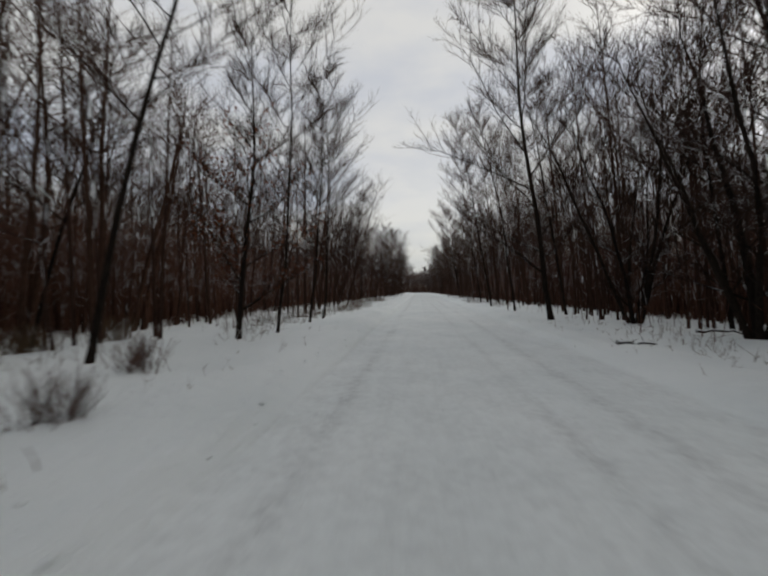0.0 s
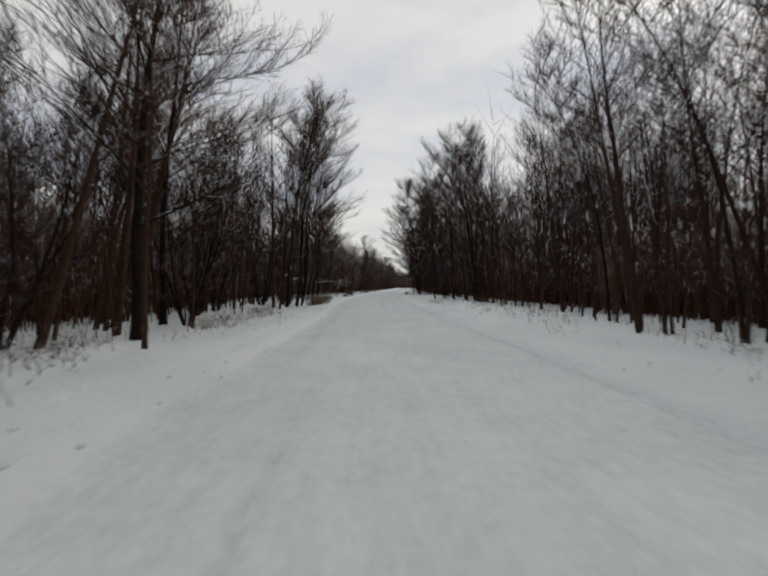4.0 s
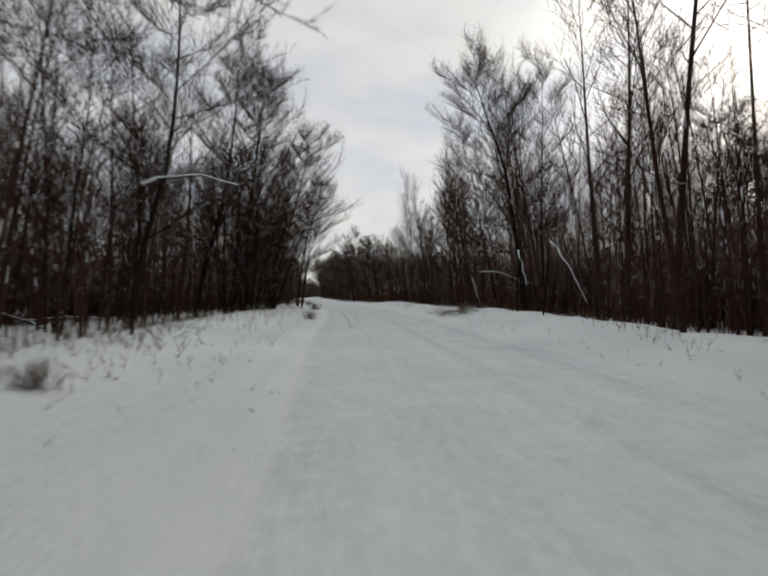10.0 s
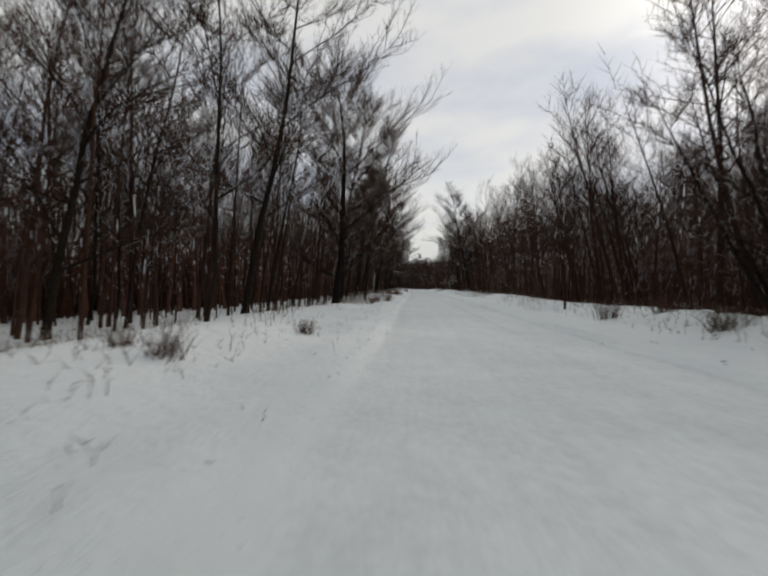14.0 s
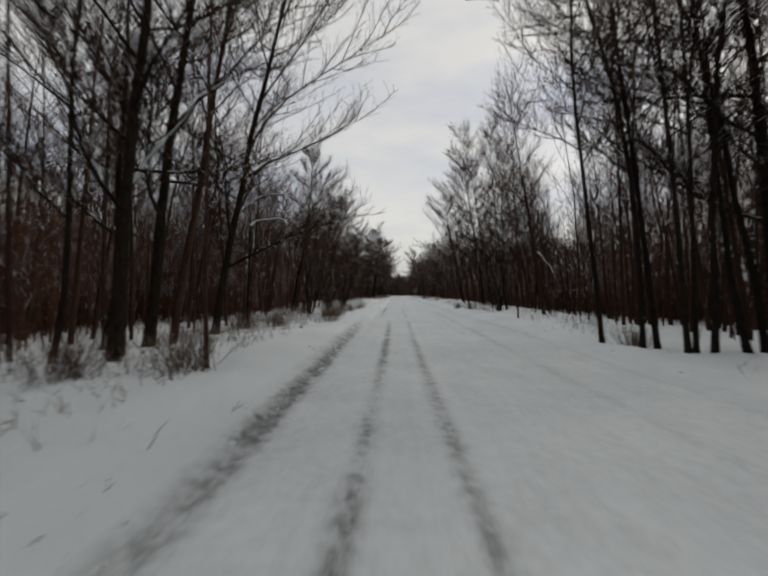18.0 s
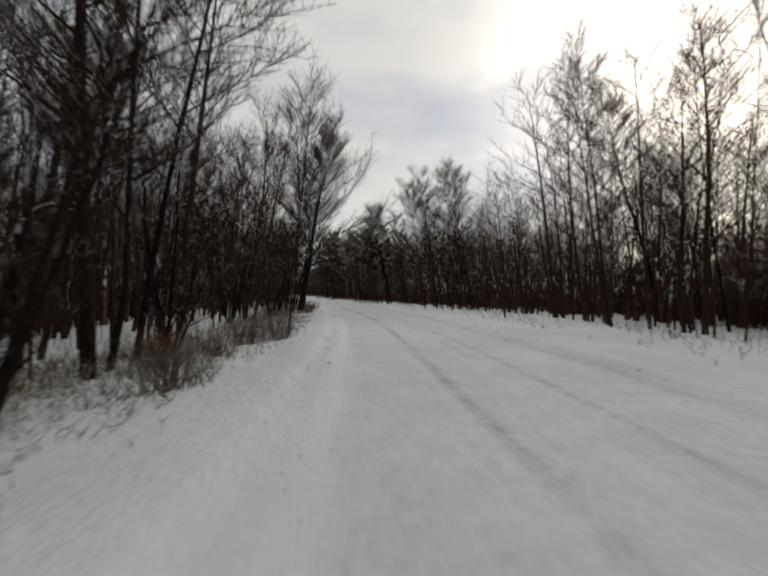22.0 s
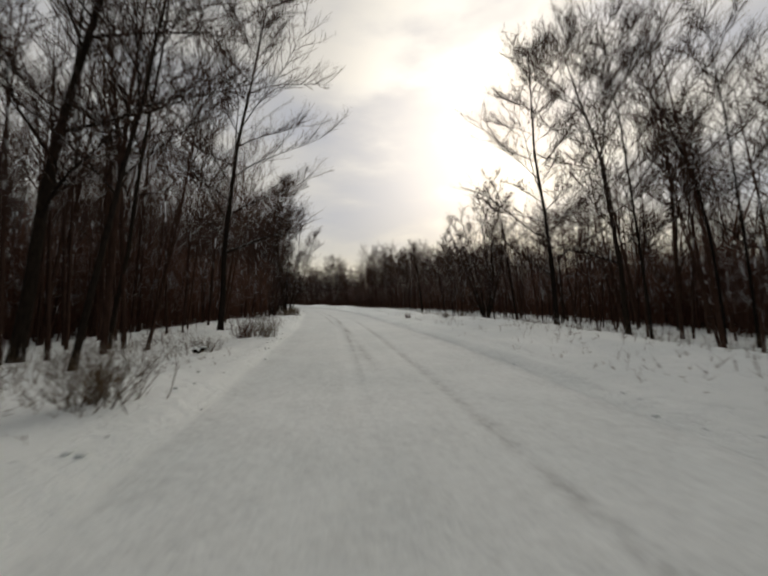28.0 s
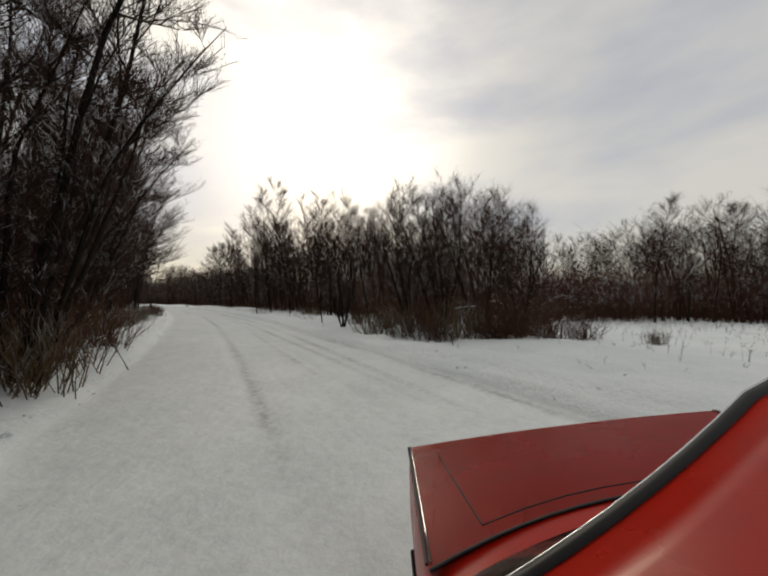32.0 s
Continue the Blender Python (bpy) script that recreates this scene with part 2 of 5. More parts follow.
def twigs_on(rng, wood, pts, count, length, r, lift=0.5, start=0.25):
    for _ in range(count):
        f = start + (1 - start) * rng.random()
        k = min(int(f * (len(pts) - 1)), len(pts) - 2)
        p = pts[k].lerp(pts[k + 1], rng.random())
        d = (slant(rng, lift + rng.uniform(-0.3, 0.5)) * 0.8 + (pts[k + 1] - pts[k]).normalized()).normalized()
        ln = length * rng.uniform(0.5, 1.3)
        mid = p + d * ln * rng.uniform(0.35, 0.6)
        bent = (d + slant(rng, 0.7) * 0.35).normalized()
        wood.spike(p, mid + (mid - p) * 0.3, r)
        wood.spike(mid, mid + bent * ln * 0.6, r * 0.75)


def spray(rng, wood, pts, count, length, r, start=0.15, forks=True):
    """Fine twigs set evenly along a branch, fanning forward like the fingers of a hand broom."""
    last = len(pts) - 1
    for i in range(count):
        f = start + (1 - start) * (i + rng.random()) / count
        k = min(int(f * last), last - 1)
        along = (pts[k + 1] - pts[k]).normalized()
        p = pts[k].lerp(pts[k + 1], f * last - k)
        d = (along + slant(rng, 0.25) * rng.uniform(0.55, 1.25) + Vector((0, 0, 0.15))).normalized()
        ln = length * rng.uniform(0.6, 1.25) * (1.1 - 0.45 * f)
        mid = p + d * ln * 0.55
        wood.spike(p, mid + d * ln * 0.45, r)
        if forks:
            wood.spike(mid, mid + (d + slant(rng, 0.3) * 0.8).normalized() * ln * 0.6, r * 0.7)


def dome(h):
    """How far the crown reaches at the height h of its own, 0 at its foot and 1 at its top."""
    return max(0.36, (1 - h) ** 0.5 * (0.55 + 0.45 * min(1.0, h * 2.6)) * 1.12)


def branch_out(rng, limbs, twigs, trunk, r0, count, low, reach, up, subs, per, twig_len, twig_r, n=5):
    """Limbs with their side branches and twigs along a trunk; they reach furthest towards the light at +x."""
    last = len(trunk) - 1
    turn = rng.uniform(0, 6.28)
    for i in range(count):
        f = low + (1 - low) * 0.96 * ((i + 0.2 + 0.6 * rng.random()) / count) ** 0.88
        k = min(int(f * last), last - 1)
        p = trunk[k].lerp(trunk[k + 1], f * last - k)
        turn += 2.4 + rng.uniform(-0.4, 0.4)
        h = (f - low) / (1 - low)
        rise = up * rng.uniform(0.65, 1.35) + 0.75 * h * h
        way = Vector((math.cos(turn), math.sin(turn), rise)).normalized()
        ln = min(reach * dome(h) * rng.uniform(0.8, 1.2) * (1 + 0.45 * way.x), reach * 1.25)
        pts = wander(rng, p, way, ln, 5, 0.10, 0.05 - 0.06 * max(way.x, 0))
        r = max(r0 * (1.05 - f) * rng.uniform(0.26, 0.42), 0.018)
        limb = Wood()
        limbs.append(limb)
        limb.tube(pts, [r, r * 0.74, r * 0.53, r * 0.36, r * 0.2, r * 0.07], n)
        spray(rng, twigs, pts, per + 8, twig_len * 1.15, twig_r, 0.3)
        hand = 1
        for j in range(subs):
            g = 0.16 + 0.8 * (j + rng.random()) / subs
            m = min(int(g * 5), 4)
            q = pts[m].lerp(pts[m + 1], g * 5 - m)
            along = (pts[m + 1] - pts[m]).normalized()
            side = along.cross(Vector((0, 0, 1)))
            side = side.normalized() if side.length > 0.2 else slant(rng, 0)
            hand = -hand
            d = (along * 0.85 + side * hand * rng.uniform(0.45, 0.9) + Vector((0, 0, rng.uniform(-0.1, 0.45)))).normalized()
            sl = ln * rng.uniform(0.26, 0.46) * (1.15 - 0.6 * g) + 0.35
            sp = wander(rng, q, d, sl, 3, 0.12, 0.07)
            limb.tube(sp, [max(r * 0.36, 0.013), max(r * 0.24, 0.010), max(r * 0.12, 0.007), 0.003], 3)
            spray(rng, twigs, sp, per, twig_len, twig_r, 0.1)


def tree_kind(kind, seed):
    """Meshes (trunk, limbs, twigs) of one bare tree, its foot at the origin."""
    rng = random.Random(seed)
    trunk, limbs, twigs = Wood(), [], Wood()

    def bole(start, heading, height, r, sway, n=8, steps=9, flare=1.35):
        nonlocal trunk
        pts = wander(rng, start, heading, height, steps, sway, 0.02)
        radii = [r * (flare if i == 0 else 1.0) * (1 - 0.9 * (i / steps) ** 1.1) for i in range(steps + 1)]
        pts.insert(1, pts[0].lerp(pts[1], 0.25))
        radii.insert(1, r * 1.04)
        trunk.tube(pts, radii, n)
        return pts

    foot = Vector((0, 0, -0.15))
    if kind == "L":
        pts = bole(foot, Vector((0.08, 0.03, 1)), 14.5, 0.12, 0.05)
        branch_out(rng, limbs, twigs, pts, 0.18, 22, 0.14, 4.6, 0.5, 11, 9, 0.8, 0.0088)
    elif kind == "B":
        pts = bole(foot, Vector((0.08, 0.02, 1)), 15.5, 0.27, 0.045, 10)
        branch_out(rng, limbs, twigs, pts, 0.33, 28, 0.20, 6.6, 0.5, 18, 11, 0.9, 0.0092)
    elif kind == "O":
        pts = bole(foot, Vector((rng.uniform(0.08, 0.19), rng.uniform(-0.06, 0.06), 1)), 16.0, 0.135, 0.045)
        branch_out(rng, limbs, twigs, pts, 0.20, 24, rng.uniform(0.2, 0.3), 5.2, 0.56, 14, 12, 0.72, 0.0084)
    elif kind == "S":
        pts = bole(foot, Vector((rng.uniform(0.06, 0.22), rng.uniform(-0.07, 0.07), 1)), 15.0, 0.072, 0.04, 7)
        branch_out(rng, limbs, twigs, pts, 0.13, 19, rng.uniform(0.26, 0.40), 3.8, 0.75, 9, 9, 0.68, 0.0082, 4)
    elif kind == "M":
        for k in range(6):
            a = k * 1.05 + rng.uniform(-0.3, 0.3)
            lean = Vector((math.cos(a) * 0.28 + 0.06, math.sin(a) * 0.28, 1))
            pts = bole(foot + Vector((math.cos(a), math.sin(a), 0)) * 0.16, lean, rng.uniform(8, 13), rng.uniform(0.06, 0.11), 0.06, 6)
            first = len(limbs)
            branch_out(rng, limbs, twigs, pts, 0.11, 10, 0.14, 2.5, 0.9, 6, 6, 0.75, 0.0088, 4)
            stem = Wood()
            for one in limbs[first:]:
                stem.add(one)
            del limbs[first:]
            stem.add(trunk)
            trunk = Wood()
            limbs.append(stem)
    elif kind == "W":
        pts = bole(foot, Vector((0.32, 0.05, 1)), 7.5, 0.085, 0.14, 7)
        branch_out(rng, limbs, twigs, pts, 0.09, 6, 0.35, 3.0, 0.35, 2, 2, 0.7, 0.009, 4)
    return trunk, limbs, twigs


def wood_tree(rng, w, foot, height, r, twig_r):
    """One slim tree of the woods with rising branches under a domed top, leaning a little to +x."""
    pts = wander(rng, foot, Vector((rng.uniform(0.02, 0.2), rng.uniform(-0.08, 0.08), 1)), height, 6, 0.03, 0.02)
    w.tube(pts, [r * (1 - 0.92 * i / 6) for i in range(7)], 5)
    count = rng.randrange(16, 20)
    low = rng.uniform(0.36, 0.55)
    turn = rng.uniform(0, 6.28)
    for i in range(count):
        f = low + (1 - low) * 0.95 * ((i + rng.random()) / count) ** 0.85
        k = min(int(f * 6), 5)
        p = pts[k].lerp(pts[k + 1], f * 6 - k)
        turn += 2.4 + rng.uniform(-0.5, 0.5)
        h = (f - low) / (1 - low)
        way = Vector((math.cos(turn), math.sin(turn), rng.uniform(0.6, 1.3) + 0.7 * h)).normalized()
        ln = height * 0.19 * dome(h) * (1 + 0.3 * way.x) + 0.5
        limb = wander(rng, p, way, ln, 2, 0.12, 0.10)
        lr = max(r * 0.42 * (1.15 - f), twig_r * 1.4)
        w.tube(limb, [lr, lr * 0.6, lr * 0.2], 3)
        for j in range(5):
            g = 0.2 + 0.76 * (j + rng.random()) / 5
            m = 0 if g < 0.5 else 1
            q = limb[m].lerp(limb[m + 1], g * 2 - m)
            d = ((limb[m + 1] - limb[m]).normalized() + slant(rng, 0.4) * 0.75).normalized()
            end = q + d * (ln * rng.uniform(0.28, 0.5) + 0.25)
            w.spike(q, end, twig_r * 1.15)
            spray(rng, w, [q, q.lerp(end, 0.5), end], 5, 0.85, twig_r * 0.9, 0.05, False)


def grove(seed, count, half, tall, twig_r):
    """A patch of bare woods as one mesh, its middle at the origin."""
    rng = random.Random(seed)
    w = Wood()
    for k in range(count):
        foot = Vector((rng.uniform(-half, half), rng.uniform(-half, half), -0.2))
        if k % 3:
            wood_tree(rng, w, foot, tall * rng.uniform(0.9, 1.1), rng.uniform(0.06, 0.13), twig_r)
        else:
            wood_tree(rng, w, foot, tall * rng.uniform(0.6, 0.82), rng.uniform(0.04, 0.07), twig_r)
    return w.mesh("woods", TWIG)


# ---- ground ----
# distance of the woods' edge from the road's middle, left and right
EDGE_L = ([-400, -20, -8, 5, 15, 30, 47, 80, 95, 112, 126, 133, 160, 190, 228, 240, 290, 316, 336, 371, 390, 405, 417, 430, 446, 470, 490, 530, 550, 568, 800],
          [7, 6.5, 7, 12, 12, 10, 5.5, 8, 10, 11, 7, 6, 11, 8, 8, 12, 10, 8, 6.5, 6, 7, 8.5, 10, 9.5, 6.5, 5, 7, 9, 7, 5, 6])
EDGE_R = ([-400, -20, -10, 20, 45, 60, 90, 118, 132, 150, 170, 185, 230, 260, 297, 315, 340, 352, 385, 402, 415, 440, 472, 488, 505, 530, 548, 553, 560, 600, 640, 800],
          [7, 6, 6.5, 6.5, 8, 8, 6.5, 6.5, 10, 10, 8, 7.5, 7.5, 7, 6.5, 6, 6.5, 7, 7.5, 12, 18, 20, 17, 12, 10.5, 8, 8, 12, 32, 45, 20, 8])


# how tall the woods grow along the road, against full height
TALL_L = ([-400, -40, -12, -2, 6, 24, 45, 60, 100, 112, 130, 150, 200, 250, 290, 305, 335, 360, 395, 412, 450, 470, 480, 495, 560, 800],
          [0.85, 0.82, 0.8, 0.85, 0.76, 0.76, 0.88, 0.82, 0.85, 1.0, 1.12, 1.08, 0.98, 1.05, 0.88, 1.0, 0.92, 0.88, 0.92, 1.2, 1.1, 0.9, 0.88, 1.05, 1.0, 0.9])
TALL_R = ([-400, -20, 0, 20, 60, 75, 95, 113, 121, 132, 200, 215, 240, 260, 285, 300, 321, 331, 340, 350, 362, 380, 400, 420, 440, 455, 472, 490, 505, 530, 548, 556, 800],
          [0.8, 1.0, 1.15, 1.15, 0.95, 0.85, 0.82, 0.74, 0.85, 1.16, 1.05, 0.95, 0.82, 0.78, 0.85, 1.0, 1.0, 0.82, 0.74, 0.7, 0.72, 0.82, 0.95, 1.02, 0.84, 0.62, 0.66, 0.9, 0.9, 0.88, 0.8, 0.68, 0.7])


def growth(s, d):
    return np.where(np.asarray(d) < 0, np.interp(s, *TALL_L), np.interp(s, *TALL_R))


# where the driven snow ends on the left, metres from the road's middle
SHOULDER = ([-400, 0, 18, 36, 54, 90, 108, 126, 144, 162, 180, 198, 216, 252, 297, 324, 342, 360, 385, 414, 432, 477, 500, 540, 576, 800],
            [3.1, 2.85, 3.2, 3.5, 2.95, 3.5, 3.4, 2.9, 2.95, 3.15, 2.75, 2.8, 3.1, 3.05, 3.3, 3.55, 2.9, 2.3, 2.2, 2.4, 2.7, 3.3, 3.2, 3.3, 3.3, 3.1])


# height of the bank that runs along the verge, left and right
BANK_L = ([-400, 140, 165, 204, 215, 234, 246, 262, 285, 405, 415, 436, 450, 800], [0.05, 0.08, 0.46, 0.46, 0.2, 0.2, 0.42, 0.42, 0.06, 0.06, 0.4, 0.4, 0.08, 0.08])
BANK_R = ([-400, 50, 110, 132, 270, 300, 392, 410, 520, 560, 800], [0.12, 0.12, 0.12, 0.5, 0.5, 0.2, 0.15, 0.4, 0.3, 0.1, 0.1])


def from_edge(s, d):
    """Distance from the road's middle, evened out so that the driven snow ends at 3.1 m."""
    d = np.asarray(d, float)
    return np.abs(d) + np.where(d < 0, 3.1 - np.interp(s, *SHOULDER), 0.0) * np.clip(np.abs(d) / 2.0, 0, 1)


def floor_height(s, d):
    """Snow height over the road: ruts, banks, verges and forest floor."""
    a = from_edge(s, d)
    z = -0.02 * np.exp(-((a - 0.75) / 0.18) ** 2) - 0.012 * np.exp(-((a - 2.75) / 0.3) ** 2)
    z = z + 0.26 * np.clip((a - 3.0) / 1.0, 0, 1) ** 2 * (1.5 - 0.5 * np.clip((a - 3.0) / 1.0, 0, 1))
    z = z - 0.14 * np.clip((a - 4.3) / 1.2, 0, 1)
    z = z + (0.10 + 0.05 * np.sin(s * 0.7) * np.sin(s * 0.23)) * np.exp(-((a - 3.42) / 0.26) ** 2)
    rough = np.clip((a - 3.0) / 2.0, 0.04, 1)
    lumps = 0.07 * np.sin(s * 1.9 + 1.3 * np.sin(d * 1.1)) * np.sin(d * 1.7 + 0.8 * np.sin(s * 0.6)) + 0.05 * np.sin(s * 4.3 + d * 2.1) * np.sin(d * 3.7 - s * 1.2) + 0.10 * np.sin(s * 0.23 + d * 0.31)
    up = np.clip((a - 4.2) / 3.2, 0, 1)
    z = z + np.where(np.asarray(d) < 0, np.interp(s, *BANK_L), np.interp(s, *BANK_R)) * up * up * (3 - 2 * up)
    deep = np.clip((np.abs(d) - 8.5) / 4.5, 0, 1)
    return (z + rough * lumps) * (1 - deep) - 0.14 * deep


# wheel tracks: metres right of the road's middle, width, how dark, from and to along the road
TRACKS = [(-1.1, 0.09, 0.6, 2, 27), (0.55, 0.12, 0.2, -90, 60), (-2.2, 0.14, 0.2, -90, 70), (1.6, 0.14, 0.2, -90, 60),
          (-1.55, 0.09, 0.45, 62, 172), (-1.0, 0.08, 0.5, 80, 172), (-0.5, 0.08, 0.3, 120, 160), (-2.35, 0.10, 0.5, 128, 152), (1.2, 0.14, 0.15, 130, 280),
          (-2.95, 0.10, 0.9, 278, 303), (-1.1, 0.10, 0.6, 284, 350), (-3.5, 0.16, 1.5, 302, 335), (-2.3, 0.10, 1.1, 302, 338), (1.5, 0.12, 0.3, 284, 330),
          (-0.22, 0.11, 0.7, 346, 398), (-0.85, 0.09, 0.5, 398, 440), (1.3, 0.10, 0.3, 350, 440),
          (-0.95, 0.08, 0.8, 448, 484), (-0.5, 0.08, 0.7, 448, 480), (-0.3, 0.14, 1.0, 472, 498), (-0.75, 0.07, 0.6, 476, 499), (0.9, 0.10, 0.35, 470, 520),
          (-1.1, 0.08, 0.7, 506, 532), (-0.8, 0.07, 0.6, 506, 532), (-0.5, 0.08, 0.45, 535, 562), (2.0, 0.12, 0.55, 516, 575), (1.5, 0.10, 0.45, 525, 575),
          (-0.85, 0.10, 0.5, 556, 590), (0.7, 0.10, 0.5, 552, 590), (2.8, 0.10, 0.55, 552, 590)]


def ground():
    s = np.concatenate([np.arange(-380.0, -30.0, 3.0), np.arange(-30.0, 600.0, 0.7), np.arange(600.0, 700.0, 3.0)])
    d = np.concatenate([[-14, -13, -12, -10.8, -9.6, -8.6, -7.8, -7.1], np.arange(-6.7, -3.6, 0.25), np.arange(-3.5, 3.55, 0.07), np.arange(3.7, 6.8, 0.25), [7.1, 7.8, 8.6, 9.6, 10.8, 12, 13, 14]])
    ss, dd = np.meshgrid(s, d, indexing="ij")
    x, y = road(ss, dd)
    z = floor_height(ss, dd) - 0.3 * (np.abs(dd) > 13.5)
    n, m = ss.shape
    verts = np.stack([x, y, z], -1).reshape(-1, 3)
    idx = np.arange(n * m).reshape(n, m)
    quads = np.stack([idx[:-1, :-1], idx[1:, :-1], idx[1:, 1:], idx[:-1, 1:]], -1).reshape(-1, 4)
    # the wide forest floor, out to the horizon
    rings, around = np.geomspace(1, 3600, 14) - 1, 96
    turn = np.linspace(0, 2 * math.pi, around, endpoint=False)
    cx, cy = float(x.mean()), float(y.mean())
    wide = np.stack([cx + rings[:, None] * np.sin(turn), cy + rings[:, None] * np.cos(turn), np.full((14, around), -0.16)], -1).reshape(-1, 3)
    k = len(verts) + np.arange(14 * around).reshape(14, around)
    sheet = np.stack([k[1:-1], np.roll(k[1:-1], -1, 1), np.roll(k[2:], -1, 1), k[2:]], -1).reshape(-1, 4)
    hub = np.stack([k[0], np.roll(k[1], -1), k[1]], -1)
    me = mesh_of("ground", np.concatenate([verts, wide]), [quads, sheet, hub], SNOW)
    a = from_edge(ss, dd)
    driven = np.clip((3.16 + 0.06 * np.sin(ss * 0.31) + 0.03 * np.sin(ss * 1.7) - a) / 0.14, 0, 1)
    worn_shaded = driven * (0.17 + 0.03 * np.sin(ss * 0.05))
    # the wheel track under the bank: its shade is put into the snow colour
    worn_shaded = worn_shaded + driven * 0.06 * np.exp(-((a - 2.85) / 0.3) ** 2) * np.clip(0.7 + 0.5 * np.sin(ss * 0.043), 0, 1)
    for k, (line, width, dark, s0, s1) in enumerate(TRACKS):
        line = line + 0.12 * np.sin(ss * (0.031 + 0.003 * k) + k) + 0.03 * np.sin(ss * 0.23 + 2 * k)
        shown = np.clip((ss - s0) / 12, 0, 1) * np.clip((s1 - ss) / 12, 0, 1)
        shown = shown * np.clip(0.75 + 0.4 * np.sin(ss * 0.19 + k) + 0.3 * np.sin(ss * 0.83 + 3 * k), 0, 1)
        worn_shaded = worn_shaded + dark * shown * np.exp(-((dd - line) / width) ** 2)
    away = np.zeros(len(wide))
    for name, values in (("worn_shaded", worn_shaded), ("driven", driven)):
        me.attributes.new(name, "FLOAT", "POINT").data.foreach_set("value", np.concatenate([values.ravel(), away]).astype(np.float32))
    lane = np.concatenate([np.stack([ss, dd, np.zeros_like(ss)], -1).reshape(-1, 3), wide])
    me.attributes.new("lane", "FLOAT_VECTOR", "POINT").data.foreach_set("vector", lane.astype(np.float32).ravel())
    tagged(new("ground", me), "snow-covered forest road with banks, ruts and verges", "ground", kind="structure")


ground()

# ---- trees beside the road ----
NAMES = {"B": ("oak_tree", "old bare oak with a thick dark trunk", "tree"),
         "O": ("broadleaf_tree", "tall bare broadleaf tree with spreading dark branches", "tree"),
         "S": ("slender_tree", "slender bare forest tree with a thin dark trunk", "tree"),
         "M": ("multi_stem_tree", "bare tree with several thin stems from one foot", "tree"),
         "W": ("leaning_tree", "leaning thin tree with snow lying on its branches", "tree")}
NAMES["L"] = ("young_oak", "young oak still holding a few rust-brown dry leaves", "tree")


def leaf_mesh(twigs, count, seed):
    """Withered leaves hanging on the lower twigs of a crown."""
    g = np.random.default_rng(seed)
    v = twigs.arrays()[0]
    v = v[(v[:, 2] > 1.5) & (v[:, 2] < 8.0)]
    at = v[g.integers(0, len(v), count)]
    u = g.normal(0, 1, (count, 3))
    u /= np.linalg.norm(u, axis=1)[:, None]
    w = np.cross(u, g.normal(0, 1, (count, 3)))
    w /= np.linalg.norm(w, axis=1)[:, None]
    long = g.uniform(0.07, 0.12, count)[:, None]
    quads = np.stack([at, at + u * long * 0.55 + w * long * 0.42, at + u * long * 1.2, at + u * long * 0.55 - w * long * 0.42], 1).reshape(-1, 3)
    return mesh_of("dry_leaves", quads, [np.arange(4 * count).reshape(-1, 4)], LEAF, False)


VARIANTS = {"L": 2, "B": 2, "O": 4, "S": 5, "M": 2, "W": 2}
MODELS = {}
for code, many in VARIANTS.items():
    for k in range(many):
        t, l, w = tree_kind(code, 100 * k + ord(code))
        bark = RIME if code == "W" else BARK
        MODELS[code, k] = [("trunk", t.mesh("trunk", bark))] if code != "M" else []
        if code == "M":
            MODELS[code, k] += [("stem", one.mesh("stem", bark)) for one in l]
        elif code in "BOL":
            MODELS[code, k] += [("limb", one.mesh("limb", bark)) for one in l]
        else:
            together = Wood()
            for one in l:
                together.add(one)
            MODELS[code, k].append(("branchwork", together.mesh("branchwork", bark)))
        MODELS[code, k].append(("crown", w.mesh("crown", TWIG)))
        if code == "L":
            MODELS[code, k].append(("dry_leaves", leaf_mesh(w, 1900, k)))
pick = random.Random(5)


def plant(*rows):
    """Sets bare trees: kind, metres along the road, metres right of its middle."""
    for code, s, d, *grown in rows:
        name, label, cat = NAMES[code]
        x, y = road(s, d)
        z = float(floor_height(s, d))
        tree = tagged(new(name), label, cat, "trees along the road")
        size = pick.uniform(0.92, 1.1)
        tall = size * (grown[0] if grown else float(growth(s, d)))
        size *= grown[0] if grown else max(float(growth(s, d)), 0.88)
        tree.matrix_world = pose(x, y, z, 0, 0, (0 if d < 0 else 180) - math.degrees(road_bearing(s)) + pick.uniform(-35, 35)) @ Matrix.Diagonal((size, size, tall * pick.uniform(0.92, 1.08), 1))
        for nm, me in MODELS[code, pick.randrange(VARIANTS[code])]:
            ob = new(nm, me)
            ob.parent = tree


plant(("S", -5.5, -7), ("L", -9, -6.1, 0.68), ("S", -10.5, -5.6, 0.64), ("S", -14, -5.7, 0.7), ("S", -16, -5.7, 0.7), ("S", -8.5, -12.1), ("S", -28.5, 5), ("S", -23.5, 5.5), ("O", -17.5, 5.6), ("M", -15.5, 8.3), ("M", -10, 8.1), ("S", -14.5, 11.3), ("S", -23.5, 16.3))
plant(("W", 12.5, -11.5), ("O", 0.5, -6.1, 0.62), ("S", -15.5, -19.1), ("S", -21, 7.8), ("S", -9, 8.5), ("S", -5, 9.7), ("O", -5.5, 11.2), ("S", -1, 10.5), ("S", -4.5, 12.8))
